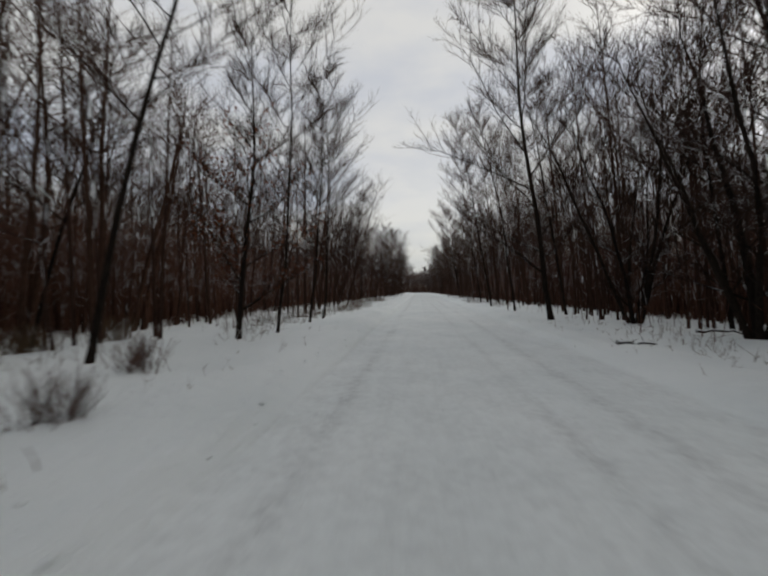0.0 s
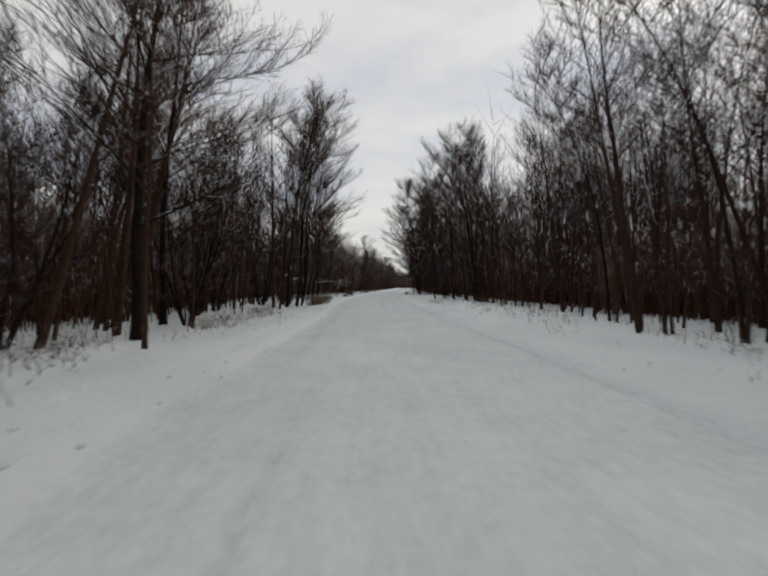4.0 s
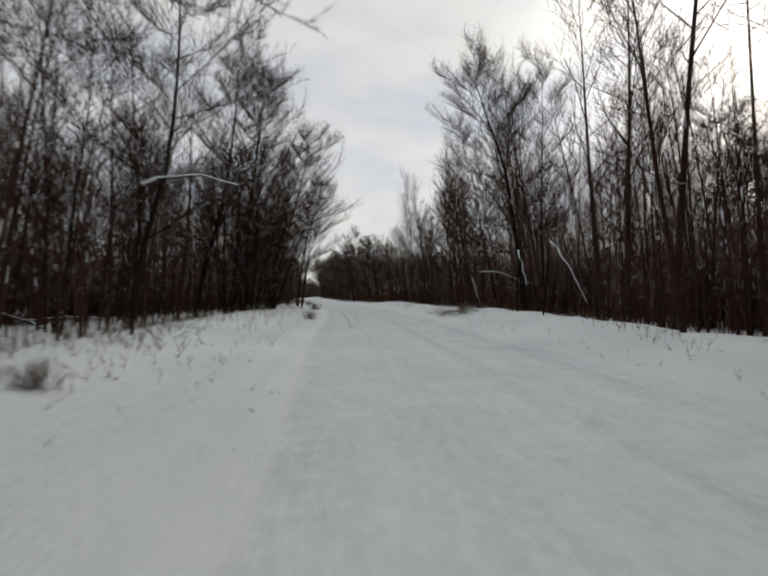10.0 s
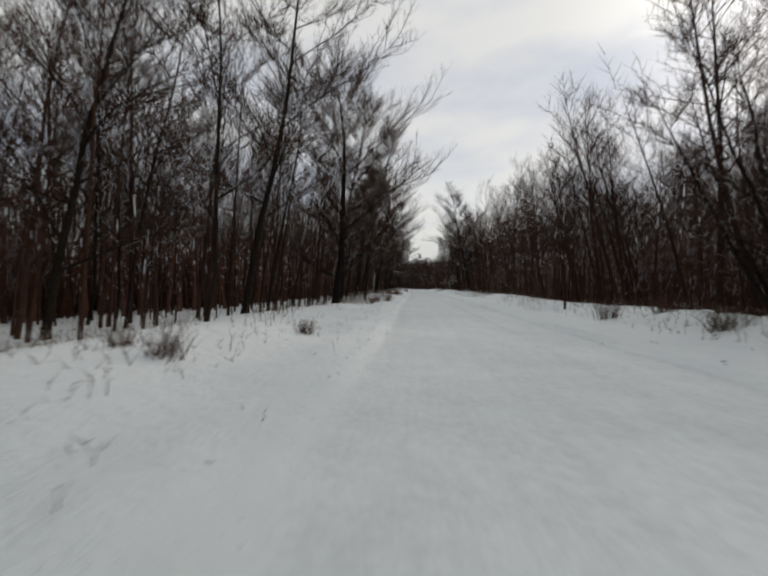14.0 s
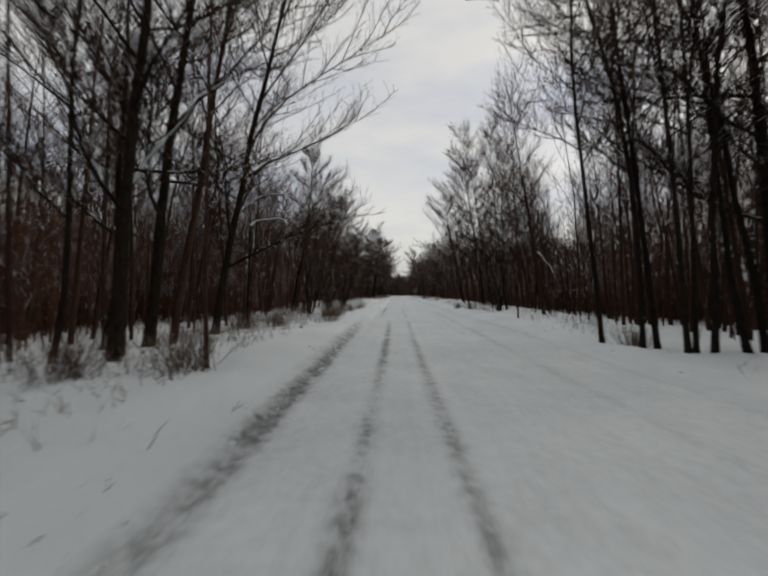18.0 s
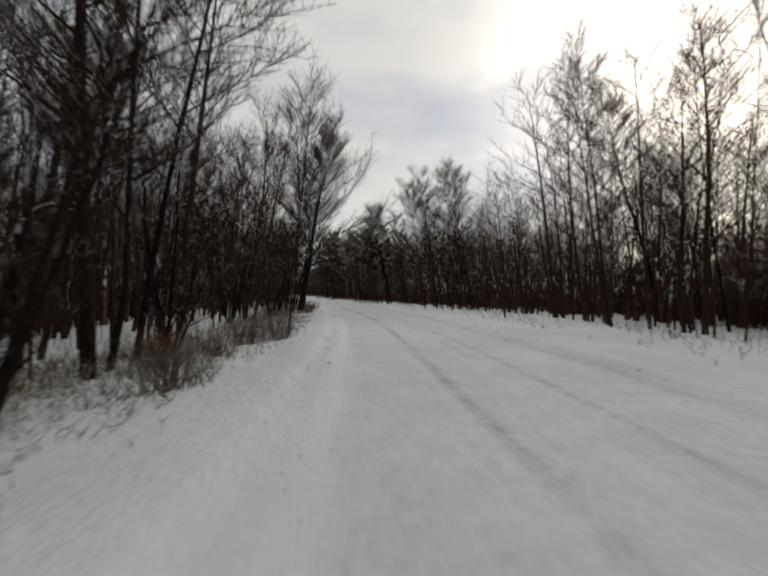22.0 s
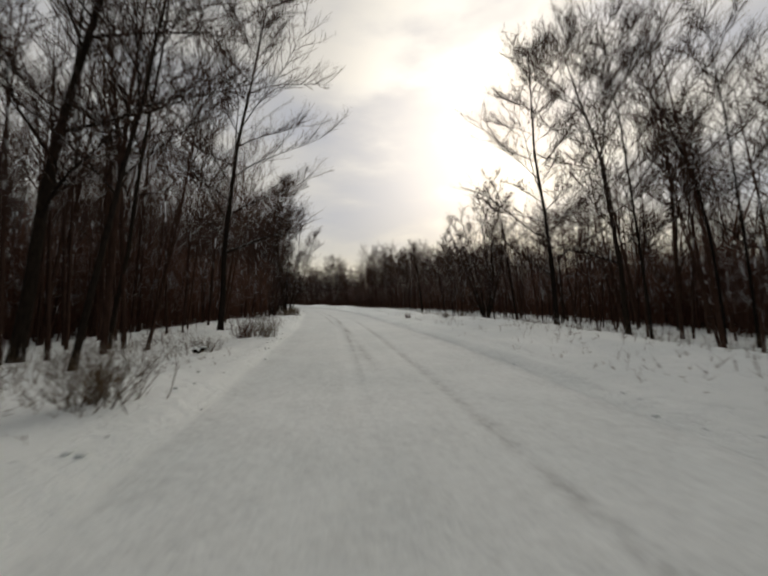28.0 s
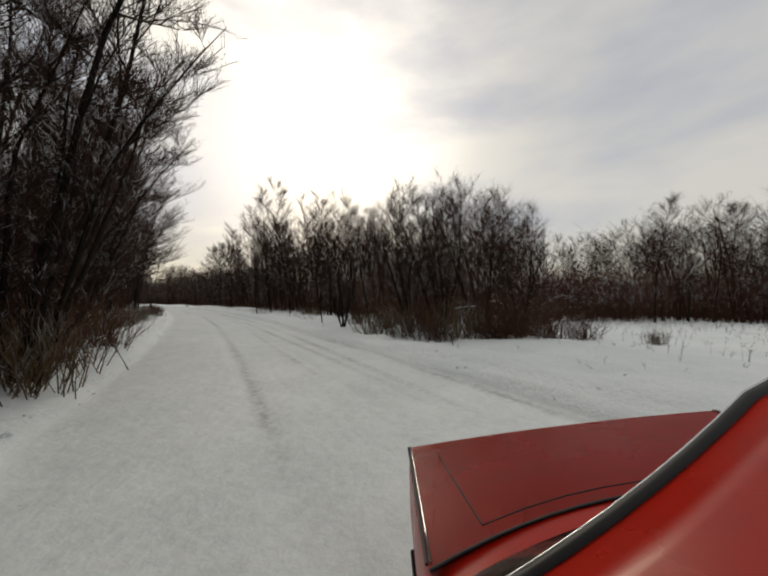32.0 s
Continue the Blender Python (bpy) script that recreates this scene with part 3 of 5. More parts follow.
plant(("S", 30, -9.6), ("S", 29, -10), ("S", 28.5, -10.1), ("S", 28, -9.3), ("O", 25.5, -10), ("S", 28.5, -8.6), ("S", 32, -7.3), ("S", 31.5, -7.8), ("S", 17.5, 7.6), ("O", 16, 10), ("O", 15, 12.6), ("S", 13.5, 9.8), ("S", 12, 8.6))
plant(("O", 48.5, -6.3), ("S", 48, -5.7), ("S", 47.5, -5.9), ("S", 47.5, -5.5), ("S", 44, -6.6), ("S", 44, -6.1), ("S", 41.5, 9.4), ("O", 34.5, 11.9), ("S", 36.5, 11.9), ("S", 37.5, 8.2), ("S", 34, 6.7), ("O", 39, 19.9))
plant(("S", 99, -9.8), ("W", 95.5, -14.1), ("W", 84.5, -22), ("S", 94, 4.6), ("S", 93, 5.8), ("S", 94, 6.1), ("S", 94.5, 6.3), ("S", 95.5, 6.6), ("S", 96, 7.1), ("S", 96.5, 7.3), ("S", 97, 7.7), ("S", 97.5, 7.9), ("S", 97.5, 8.7), ("O", 97.5, 9.4), ("S", 98, 9.8))
plant(("S", 109, -15), ("S", 109, -13.7), ("W", 104.5, -15.8), ("S", 117, 4.6), ("S", 115.5, 7.1), ("S", 115.5, 7.9), ("S", 118.5, 7.2), ("O", 118, 8.7, 0.7), ("S", 118.5, 9.1), ("O", 119.5, 8.7, 0.7), ("S", 112.5, 5.5))
plant(("S", 134.5, -5.7), ("O", 131, -6.2), ("S", 128.5, -5.4), ("S", 133.5, 16.6), ("S", 134.5, 18.3), ("S", 129.5, 15.5), ("S", 128.5, 19.5))
plant(("S", 154.5, 10.6), ("O", 159, 10.2), ("S", 158, 12.3), ("S", 130.5, -5.5))
plant(("O", 162.5, -12.3), ("O", 156, -11.8), ("S", 162.5, -15.5), ("O", 156.5, 32.7), ("W", 154.5, 18.3))
plant(("O", 189.5, -9.2), ("O", 187, -7.6), ("S", 183.5, -10.8), ("O", 177.5, -7.9), ("O", 188, 8.5), ("S", 179, 7.5), ("S", 180.5, 8.7), ("S", 186.5, 8.7), ("S", 183, 9.7))
plant(("B", 209, -9.6), ("O", 207, -9.2), ("S", 200.5, -11.9), ("S", 206, -7.5), ("O", 205, -7.4), ("S", 198.5, -16.9))
plant(("B", 226.5, -8.2), ("O", 222.5, -8.6), ("S", 219.5, -9.3), ("S", 219.5, -8.8), ("O", 217, -7.3), ("S", 217, -8.4))
plant(("O", 242, -14.3), ("S", 238, -17), ("S", 235.5, -18), ("S", 239, -14.2), ("S", 232.5, -19.2), ("M", 242.5, 7.5))
plant(("O", 294, -11.2), ("S", 293.5, -10.3), ("S", 288, -19), ("S", 290.5, -15.1), ("S", 294.5, 6.7), ("S", 291, 10.3), ("M", 298.5, 6, 0.6), ("S", 298, 6.8), ("S", 298.5, 6.6), ("S", 291, 11.6), ("S", 291, 12.2))
plant(("S", 316.5, -9.8), ("S", 316.5, -8.6), ("O", 317.5, -7.5), ("O", 315.5, -8.3), ("O", 312.5, -8.2), ("S", 314, 4.2), ("S", 314.5, 5), ("S", 314.5, 5.4), ("S", 315, 5.8), ("S", 315, 6), ("S", 315.5, 6), ("S", 316, 6.3), ("S", 316, 6.7), ("O", 315.5, 7.5))
plant(("S", 335.5, -7.6), ("S", 336.5, -6), ("S", 333, -6.8), ("S", 329.5, -7.2), ("S", 332.5, -9.4), ("S", 330, 6.9), ("M", 334.5, 8.2), ("S", 328, 6.8), ("S", 329, 9.2), ("S", 330, 9.7))
plant(("S", 352.5, -7.2), ("M", 352.5, -5.8), ("O", 352.5, -5.1), ("S", 351, -7.4), ("S", 348, 4.3), ("O", 351, 6), ("S", 352, 5.3), ("S", 353, 5.9), ("O", 354, 6.4), ("O", 354.5, 6.7), ("S", 354, 8.5), ("S", 352.5, 6.9), ("S", 354, 6.8))
plant(("O", 367, -9.2), ("S", 371.5, -5.9), ("S", 371, -5.5), ("S", 370.5, -5.1), ("B", 369, -4.9), ("S", 354, -15.1), ("S", 365.5, 7.8), ("S", 367, 7.7), ("S", 368.5, 7.9), ("S", 368.5, 8.7), ("S", 369, 9.4), ("S", 370, 8.6), ("S", 364.5, 7))
plant(("O", 389.5, -6.8), ("S", 389, -6.8), ("S", 388, -6.9), ("S", 382.5, 15.4), ("O", 378, 17.4), ("S", 384, 8))
plant(("S", 405, -10), ("L", 405.5, -8.7), ("S", 397, -12.4), ("L", 401, -9.6, 0.8), ("L", 409, -7.2, 0.62), ("L", 403, -6.8, 0.55), ("S", 400.5, 9.3, 0.65), ("O", 396, 17.3))
plant(("L", 419.5, -6.7), ("M", 419.5, -5.9, 0.8), ("O", 405.5, 31.7, 0.8), ("S", 410.5, 18.3, 0.5), ("O", 416.5, 22.9, 0.65))
plant(("M", 469.5, -4.8), ("S", 467, 8.2, 0.46), ("S", 462, 8.6, 0.5), ("S", 464, 9.8, 0.48), ("S", 466, 10.6, 0.5), ("S", 459, 9, 0.52), ("S", 461, 11, 0.5), ("S", 468.5, 9.6, 0.46), ("S", 475, 10.4, 0.6), ("S", 475, 11.2, 0.6), ("M", 479, 11.3), ("S", 479, 12.1), ("S", 480, 13.4), ("O", 478.5, 18.9, 0.6), ("S", 471, 12.1, 0.55))
plant(("O", 494.5, -9), ("S", 495.5, -7.1), ("S", 492.5, -8.1), ("O", 487, -6.5), ("O", 488.5, 10.1), ("O", 491, 11.7), ("S", 493, 10.6), ("S", 487, 19.4), ("S", 492.5, 14.6), ("S", 493.5, 14.7))
plant(("O", 509.5, -7.2), ("S", 507, -7.4), ("S", 505, -7.6), ("S", 505.5, -7), ("S", 506, -5.1), ("O", 506.5, 16.1), ("O", 508, 20.4), ("B", 513, 15.4), ("S", 507, 7.8), ("S", 507.5, 8.6), ("S", 501.5, 9.3), ("S", 512, 18.7))
plant(("O", 527, -13.2), ("O", 531, -9), ("S", 526.5, -11.9), ("B", 527, -9.7), ("S", 526, -9.3), ("S", 520.5, -11), ("S", 534.5, 5.2), ("O", 520.5, 10.5))
plant(("O", 550, -10.4), ("S", 550.5, -9.3), ("S", 551.5, -7.4), ("S", 550, -7.6), ("O", 550, -6.6), ("S", 545, -9.2), ("S", 537, 6.2), ("S", 542, 6.9))
plant(("S", 568, -4.4), ("S", 566.5, -4.5), ("M", 568, -4.3, 0.6), ("S", 554, 5.7, 0.55), ("M", 558, 5.5, 0.55), ("S", 560.5, 6, 0.42), ("M", 563, 6.8, 0.5), ("M", 565, 6.9, 0.52), ("M", 566, 8.1, 0.5), ("M", 566.5, 9.7, 0.48), ("S", 562.5, 31, 0.6), ("S", 563, 35.6, 0.6), ("O", 561, 55.7, 0.8), ("S", 562.5, 58.6), ("S", 558.5, 57.9, 0.7))

plant(("M", 152.5, -8.8, 1.0), ("M", 156.5, -9.6, 1.0), ("M", 149.5, -7.8, 0.9), ("O", 424, -11.5, 1.15), ("O", 418, -12, 1.2), ("S", 421, -10.8, 1.15))
plant(("M", 414.0, -5.4, 0.8), ("M", 416.0, -5.6, 0.85), ("S", 565.5, 10.4, 0.4), ("S", 564, 12.4, 0.44), ("S", 562, 9.4, 0.5), ("S", 560, 13, 0.55), ("S", 557, 10.6, 0.6))
plant(("M", 571.5, -5.3, 0.75), ("M", 569.5, -6.8, 0.8), ("M", 565, -5.8, 0.75), ("M", 561, -5.6, 0.7), ("O", 570, -8, 1.0), ("S", 566, -7.5), ("S", 563, -7))
plant(("O", 8.5, 6.4, 1.15), ("O", 13.5, 6.6, 1.12), ("O", -2, 6.4, 1.1), ("S", 143, -9, 1.1), ("O", 146, -8.5, 1.1), ("S", 149.5, -8.2, 1.15), ("O", 152, -9.5, 1.15), ("M", 148, -10.5, 1.0), ("S", 154.5, -8.6, 1.1),
      ("S", 117.5, -7.6, 1.05), ("S", 120, -8.4, 1.1), ("O", 238, -9.5, 1.1), ("S", 241.5, -9, 1.15), ("S", 235, -9.8, 1.1),
      ("O", 101, -7.6, 0.66), ("S", 97.5, -8.2, 0.66), ("O", 93, -9, 0.6), ("O", 10, -12.6, 0.76), ("S", 12.5, -13.2, 0.78), ("O", 5, -12.2, 0.8), ("O", 14.2, -12.4, 0.74))
# hazel thickets by the road
thick = random.Random(3)
for s0, s1, d0, d1, low, high in ((44, 122, -10, -7, 0.5, 0.75), (286, 302, -9, -7, 0.45, 0.65), (372, 404, -8.5, -6, 0.4, 0.6), (448, 474, -7.5, -5.5, 0.5, 0.7), (8, 40, 8, 11, 0.5, 0.7)):
    s = s0
    while s < s1:
        plant(("M", s, thick.uniform(d0, d1), thick.uniform(low, high)))
        s += thick.uniform(3.0, 5.5)
# stretches between
fill = random.Random(21)
for s0, s1 in ((-190, -34), (56, 84), (252, 286), (428, 466), (578, 620)):
    s = s0
    while s < s1:
        for edge, side in ((EDGE_L, -1), (EDGE_R, 1)):
            at = s + fill.uniform(0, 4)
            plant((fill.choice("SSSOSSO"), at, side * (float(np.interp(at, *edge)) + fill.uniform(0, 2.5))))
        s += fill.uniform(5, 8) * (2.2 if s0 < -100 else 1)


# ---- woods and undergrowth ----
rng = random.Random(11)


STRETCHES = {}


def into_stretch(name, label, part_name, mesh, side, s, d, m):
    """Adds a patch of growth to the hundred metres of woods or brush it stands in."""
    key = (name, side, int(s // 100))
    if key not in STRETCHES:
        x, y = road(s, d)
        STRETCHES[key] = tagged(new(name), label, name, kind="stuff")
        STRETCHES[key].location = (float(x), float(y), -0.1)
    ob = new(part_name, mesh)
    ob.parent = STRETCHES[key]
    ob.matrix_basis = Matrix.Translation(-STRETCHES[key].location) @ m


NEAR_GROVES = [grove(300 + k, 25, 6.3, 14.4, 0.0100) for k in range(6)]
FAR_GROVES = [grove(340 + k, 19, 7.0, 15.0, 0.014) for k in range(4)]


def woods(side, edge, out, kinds, step=12.3, s0=-310, s1=660):
    """Rows of groves along the road, out metres behind the edge of the woods."""
    s = s0
    while s < s1:
        s += step * rng.uniform(0.9, 1.1)
        d = side * (float(np.interp(s, *edge)) + out + rng.uniform(-1.0, 1.0))
        x, y = road(s, d)
        if off_road(np.array([x]), np.array([y]))[0] < abs(d) - 2.5:
            continue
        tall = float(growth(s, d)) * rng.uniform(0.92, 1.08)
        turn = (0 if d < 0 else 180) - math.degrees(road_bearing(s)) + rng.uniform(-45, 45)
        m = pose(x, y, float(floor_height(s, d)), 0, 0, turn) @ Matrix.Diagonal((1, rng.choice((-1, 1)), tall, 1))
        into_stretch("woods", "bare winter woods of slim dark trunks along the road", "grove", kinds[rng.randrange(len(kinds))], side, s, d, m)


for side, edge in ((-1, EDGE_L), (1, EDGE_R)):
    for out, kinds in ((6.8, NEAR_GROVES), (18.5, NEAR_GROVES), (31, FAR_GROVES), (45, FAR_GROVES)):
        woods(side, edge, out, kinds)


def spikes(p, q, r):
    """Tapering shoots from the points p to q, as arrays."""
    n = len(p)
    d = q - p
    d /= np.linalg.norm(d, axis=1)[:, None]
    u = np.cross(d, np.array([0.31, 0.95, 0.05]))
    u /= np.linalg.norm(u, axis=1)[:, None]
    w = np.cross(d, u)
    r = r[:, None]
    rings = [p + u * r * math.cos(a) + w * r * math.sin(a) for a in (0, 2.0944, 4.1888)]
    v = np.stack([*rings, q], 1).reshape(-1, 3)
    k = 4 * np.arange(n)[:, None]
    f = np.concatenate([k + np.array([0, 1, 3]), k + np.array([1, 2, 3]), k + np.array([2, 0, 3])])
    return v, f


draw = np.random.default_rng(4)


def shoots(s, d, height, r, lean, side_count, side_len, side_r):
    """Upright shoots with side twigs at places along the road."""
    x, y = road(s, d)
    z = floor_height(s, d)
    height = np.where(height > 5.5, height * growth(s, d), height)
    ok = off_road(x, y) > np.minimum(np.abs(d) - 0.4, 12)
    x, y, z, height = x[ok], y[ok], z[ok], height[ok]
    n = len(x)
    foot = np.column_stack([x, y, z - 0.1])
    tip = foot + np.column_stack([draw.normal(0, lean, n) * height, draw.normal(0, lean, n) * height, height])
    ps, qs, rs = [foot], [tip], [np.full(n, r) * draw.uniform(0.6, 1.4, n)]
    for _ in range(side_count):
        f = draw.uniform(0.25, 0.95, n)[:, None]
        p = foot + (tip - foot) * f
        a = draw.uniform(0, 2 * math.pi, n)
        ln = side_len * draw.uniform(0.4, 1.4, n)
        ps.append(p)
        qs.append(p + np.column_stack([np.cos(a) * ln, np.sin(a) * ln, ln * draw.uniform(0.2, 1.4, n)]))
        rs.append(np.full(n, side_r))
    return spikes(np.concatenate(ps), np.concatenate(qs), np.concatenate(rs))


def brush_patch(seed):
    """A patch of dense fine brush as one mesh, its middle at the origin."""
    g = np.random.default_rng(seed)
    n = 640
    foot = np.column_stack([g.uniform(-5.3, 5.3, n), g.uniform(-5.3, 5.3, n), np.full(n, -0.15)])
    tall = g.uniform(3.6, 6.1, n)
    tip = foot + np.column_stack([g.normal(0, 0.13, n) * tall, g.normal(0, 0.13, n) * tall, tall])
    ps, qs, rs = [foot], [tip], [g.uniform(0.012, 0.026, n)]
    for _ in range(13):
        f = g.uniform(0.28, 0.98, n)[:, None]
        a, ln = g.uniform(0, 2 * math.pi, n), g.uniform(0.4, 1.3, n)
        p = foot + (tip - foot) * f
        ps.append(p)
        qs.append(p + np.column_stack([np.cos(a) * ln, np.sin(a) * ln, ln * g.uniform(0.1, 1.5, n)]))
        rs.append(np.full(n, 0.011))
    v, f = spikes(np.concatenate(ps), np.concatenate(qs), np.concatenate(rs))
    return mesh_of("brush", v, [f], BRUSH)


# how deep the floor lies open behind the edge of the woods, left and right
OPEN_L = ([-400, 0, 25, 35, 62, 75, 130, 145, 160, 262, 285, 300, 312, 325, 378, 408, 416, 432, 445, 480, 492, 505, 556, 566, 800],
          [2, 5, 5, 6, 6, 2, 2, 6, 9, 9, 2, 1, 5, 9, 9, 9, 6, 5, 0, 0, 6, 10, 9, 0, 0])
OPEN_R = ([-400, -30, 0, 40, 60, 85, 95, 112, 125, 140, 280, 300, 312, 375, 392, 420, 470, 500, 540, 555, 570, 800],
          [3, 6, 7, 7, 5, 7, 10, 10, 7, 4, 4, 6, 13, 13, 5, 3, 4, 7, 7, 2, 0, 2])


def opened(s, side):
    return np.interp(s, *(OPEN_L if side < 0 else OPEN_R))


PATCHES = [brush_patch(50 + k) for k in range(6)]
# how high the brush stands along the road, left and right
BRUSH_L = ([-400, 0, 40, 55, 120, 130, 200, 230, 290, 310, 390, 420, 460, 800], [0.95, 1.0, 0.9, 1.15, 1.1, 0.9, 0.9, 0.9, 1.05, 1.0, 0.95, 1.05, 1.1, 1.05])
BRUSH_R = ([-400, 0, 90, 110, 175, 190, 320, 335, 390, 400, 440, 475, 490, 540, 560, 800], [0.95, 1.0, 0.95, 1.0, 1.0, 0.9, 0.9, 0.85, 0.85, 1.15, 1.1, 1.0, 0.9, 0.85, 0.8, 0.8])
for side, edge, high in ((-1, EDGE_L, BRUSH_L), (1, EDGE_R, BRUSH_R)):
    for out in (7.3, 16.5, 26, 37):
        s = -280
        while s < 640:
            s += rng.uniform(8.6, 10.4)
            d = side * (float(np.interp(s, *edge)) + out + float(opened(s, side)) + rng.uniform(-0.8, 0.8))
            x, y = road(s, d)
            if off_road(np.array([x]), np.array([y]))[0] < abs(d) - 2.0:
                continue
            m = pose(x, y, float(floor_height(s, d)), 0, 0, rng.uniform(0, 360)) @ Matrix.Diagonal((1, 1, float(np.interp(s, *high)) * rng.uniform(0.88, 1.12), 1))
            into_stretch("brush", "dense leafless brown brush under the trees", "thicket", PATCHES[rng.randrange(6)], side, s, d, m)


def verge(count, edge, side, near, far, bias, s0=-240.0, s1=640.0):
    s = draw.uniform(s0, s1, count)
    d = np.interp(s, *edge) + near + (far - near) * draw.random(count) ** bias
    return s, side * d


for side, edge in ((-1, EDGE_L), (1, EDGE_R)):
    s, d = verge(22000, edge, side, 2.5, 15, 1.0)
    d = d + side * opened(s, side)
    v, f = shoots(s, d, draw.uniform(2.0, 5.5, len(s)), 0.030, 0.10, 3, 1.3, 0.019)
    tagged(new("undergrowth", mesh_of("undergrowth", v, [f], BRUSH)), "dense brown leafless undergrowth under the trees", "undergrowth", kind="stuff")
    s, d = verge(32000, edge, side, 9, 48, 1.0)
    v, f = shoots(s, d, draw.uniform(3.4, 8.8, len(s)), 0.16, 0.07, 1, 2.0, 0.10)
    tagged(new("deep_undergrowth", mesh_of("deep_undergrowth", v, [f], BRUSH)), "dark thicket of young stems deep in the woods", "undergrowth", kind="stuff")
    s, d = verge(4200, edge, side, 0.8, 26, 1.1)
    v, f = shoots(s, d, draw.uniform(6.0, 16.0, len(s)), 0.060, 0.045, 6, 1.7, 0.020)
    tagged(new("young_trees", mesh_of("young_trees", v, [f], TWIG)), "crowd of thin straight young trees", "woods", kind="stuff")
    s, d = verge(1600, edge, side, 0.3, 5, 1.0)
    v, f = shoots(s, d, draw.uniform(0.8, 2.8, len(s)), 0.014, 0.12, 4, 0.6, 0.009)
    tagged(new("saplings", mesh_of("saplings", v, [f], BRUSH)), "scattered saplings between the first trunks", "undergrowth", kind="stuff")

# ---- verges: dry grass, shrubs, fallen wood ----
WEEDY = {-1: ([-60, 0, 40, 180, 200, 280, 300, 330, 345, 408, 418, 440, 520, 545, 610], [0.6, 0.3, -0.4, -0.2, 0.6, 0.7, 1.2, 1.4, 2.2, 2.2, 0.4, 0.3, 0.5, 2.0, 1.5]),
         1: ([-60, 190, 205, 255, 270, 400, 415, 480, 610], [-0.3, -0.2, 1.0, 1.0, 0, -0.3, 0.6, 0.6, 0])}
NEAR_GRASS = {-1: ([-60, 36, 100, 198, 230, 300, 324, 340, 378, 396, 414, 432, 455, 477, 495, 504, 540, 558, 576, 610],
                   [5.5, 5.5, 5.3, 5.1, 5.2, 5.6, 4.9, 4.0, 3.9, 4.3, 4.5, 5.0, 4.2, 3.8, 3.9, 4.5, 4.3, 4.9, 4.3, 4.4]),
              1: ([-60, 610], [4.6, 4.6])}
GRASS_SPAN = ((-1, EDGE_L, 48000, -60, 610), (1, EDGE_R, 24000, -60, 610), (-1, EDGE_L, 15000, 330, 432), (-1, EDGE_L, 9000, 515, 605))
for side, edge, many, s0, s1 in GRASS_SPAN:
    s = draw.uniform(s0, s1, many)
    out = np.interp(s, *edge)
    low = np.interp(s, *NEAR_GRASS[side])
    d = low + (out + 1.0 - low) * draw.random(many) ** 0.7
    thick = np.sin(s * 0.13 + side) + np.sin(s * 0.37 + d) + 0.7 * np.sin(s * 0.9 + d * 1.7) + 0.12 * (d - 5) + np.interp(s, *WEEDY[side])
    keep = thick > draw.uniform(-0.9, 1.6, many)
    s, d = s[keep], d[keep]
    v, f = shoots(s, side * d, draw.uniform(0.15, 0.75, len(s)) * np.clip((d - 2.6) / 4.5, 0.22, 1), 0.0075, 0.20, 3, 0.15, 0.0055)
    tagged(new("dry_grass", mesh_of("dry_grass", v, [f], GRASS)), "dry brown grass and weed stems poking out of the snow", "grass", kind="stuff")


for side, many in ((-1, 7000), (1, 3500)):
    s = draw.uniform(-40, 600, many)
    d = side * (3.75 + 4.2 * draw.random(many) ** 1.3)
    ok = np.sin(s * 0.21 + d) + np.sin(s * 0.077) > draw.uniform(-1.6, 1.2, many)
    v, f = shoots(s[ok], d[ok], draw.uniform(0.12, 0.32, int(ok.sum())), 0.007, 0.3, 2, 0.09, 0.005)
    tagged(new("weed_stubs", mesh_of("weed_stubs", v, [f], GRASS)), "scattered dark weed tips poking through the verge snow", "weeds", kind="stuff")


def clods(many):
    """Lumps of thrown snow along both shoulders of the road, as one mesh."""
    bm = bmesh.new()
    bmesh.ops.create_icosphere(bm, subdivisions=1, radius=1.0)
    ball = np.array([v.co for v in bm.verts])
    tris = np.array([[v.index for v in f.verts] for f in bm.faces])
    bm.free()
    s = draw.uniform(-30, 590, many)
    side = np.where(draw.random(many) < 0.68, -1.0, 1.0)
    a = 3.0 + 0.9 * draw.random(many) ** 1.2
    d = side * (a - np.where(side < 0, 3.1 - np.interp(s, *SHOULDER), 0.0))
    x, y = road(s, d)
    size = 0.012 + 0.035 * draw.random(many) ** 2
    shape = ball[None] * draw.uniform(0.7, 1.25, (many, len(ball), 1)) * size[:, None, None] * np.array([1.2, 1.2, 0.75])
    at = np.column_stack([x, y, floor_height(s, d) + size * 0.2])
    v = (shape + at[:, None]).reshape(-1, 3)
    f = (tris[None] + len(ball) * np.arange(many)[:, None, None]).reshape(-1, 3)
    tagged(new("snow_clods", mesh_of("snow_clods", v, [f], SNOW)), "small clods of thrown snow along the road's shoulders", "snow", kind="stuff")


clods(3200)


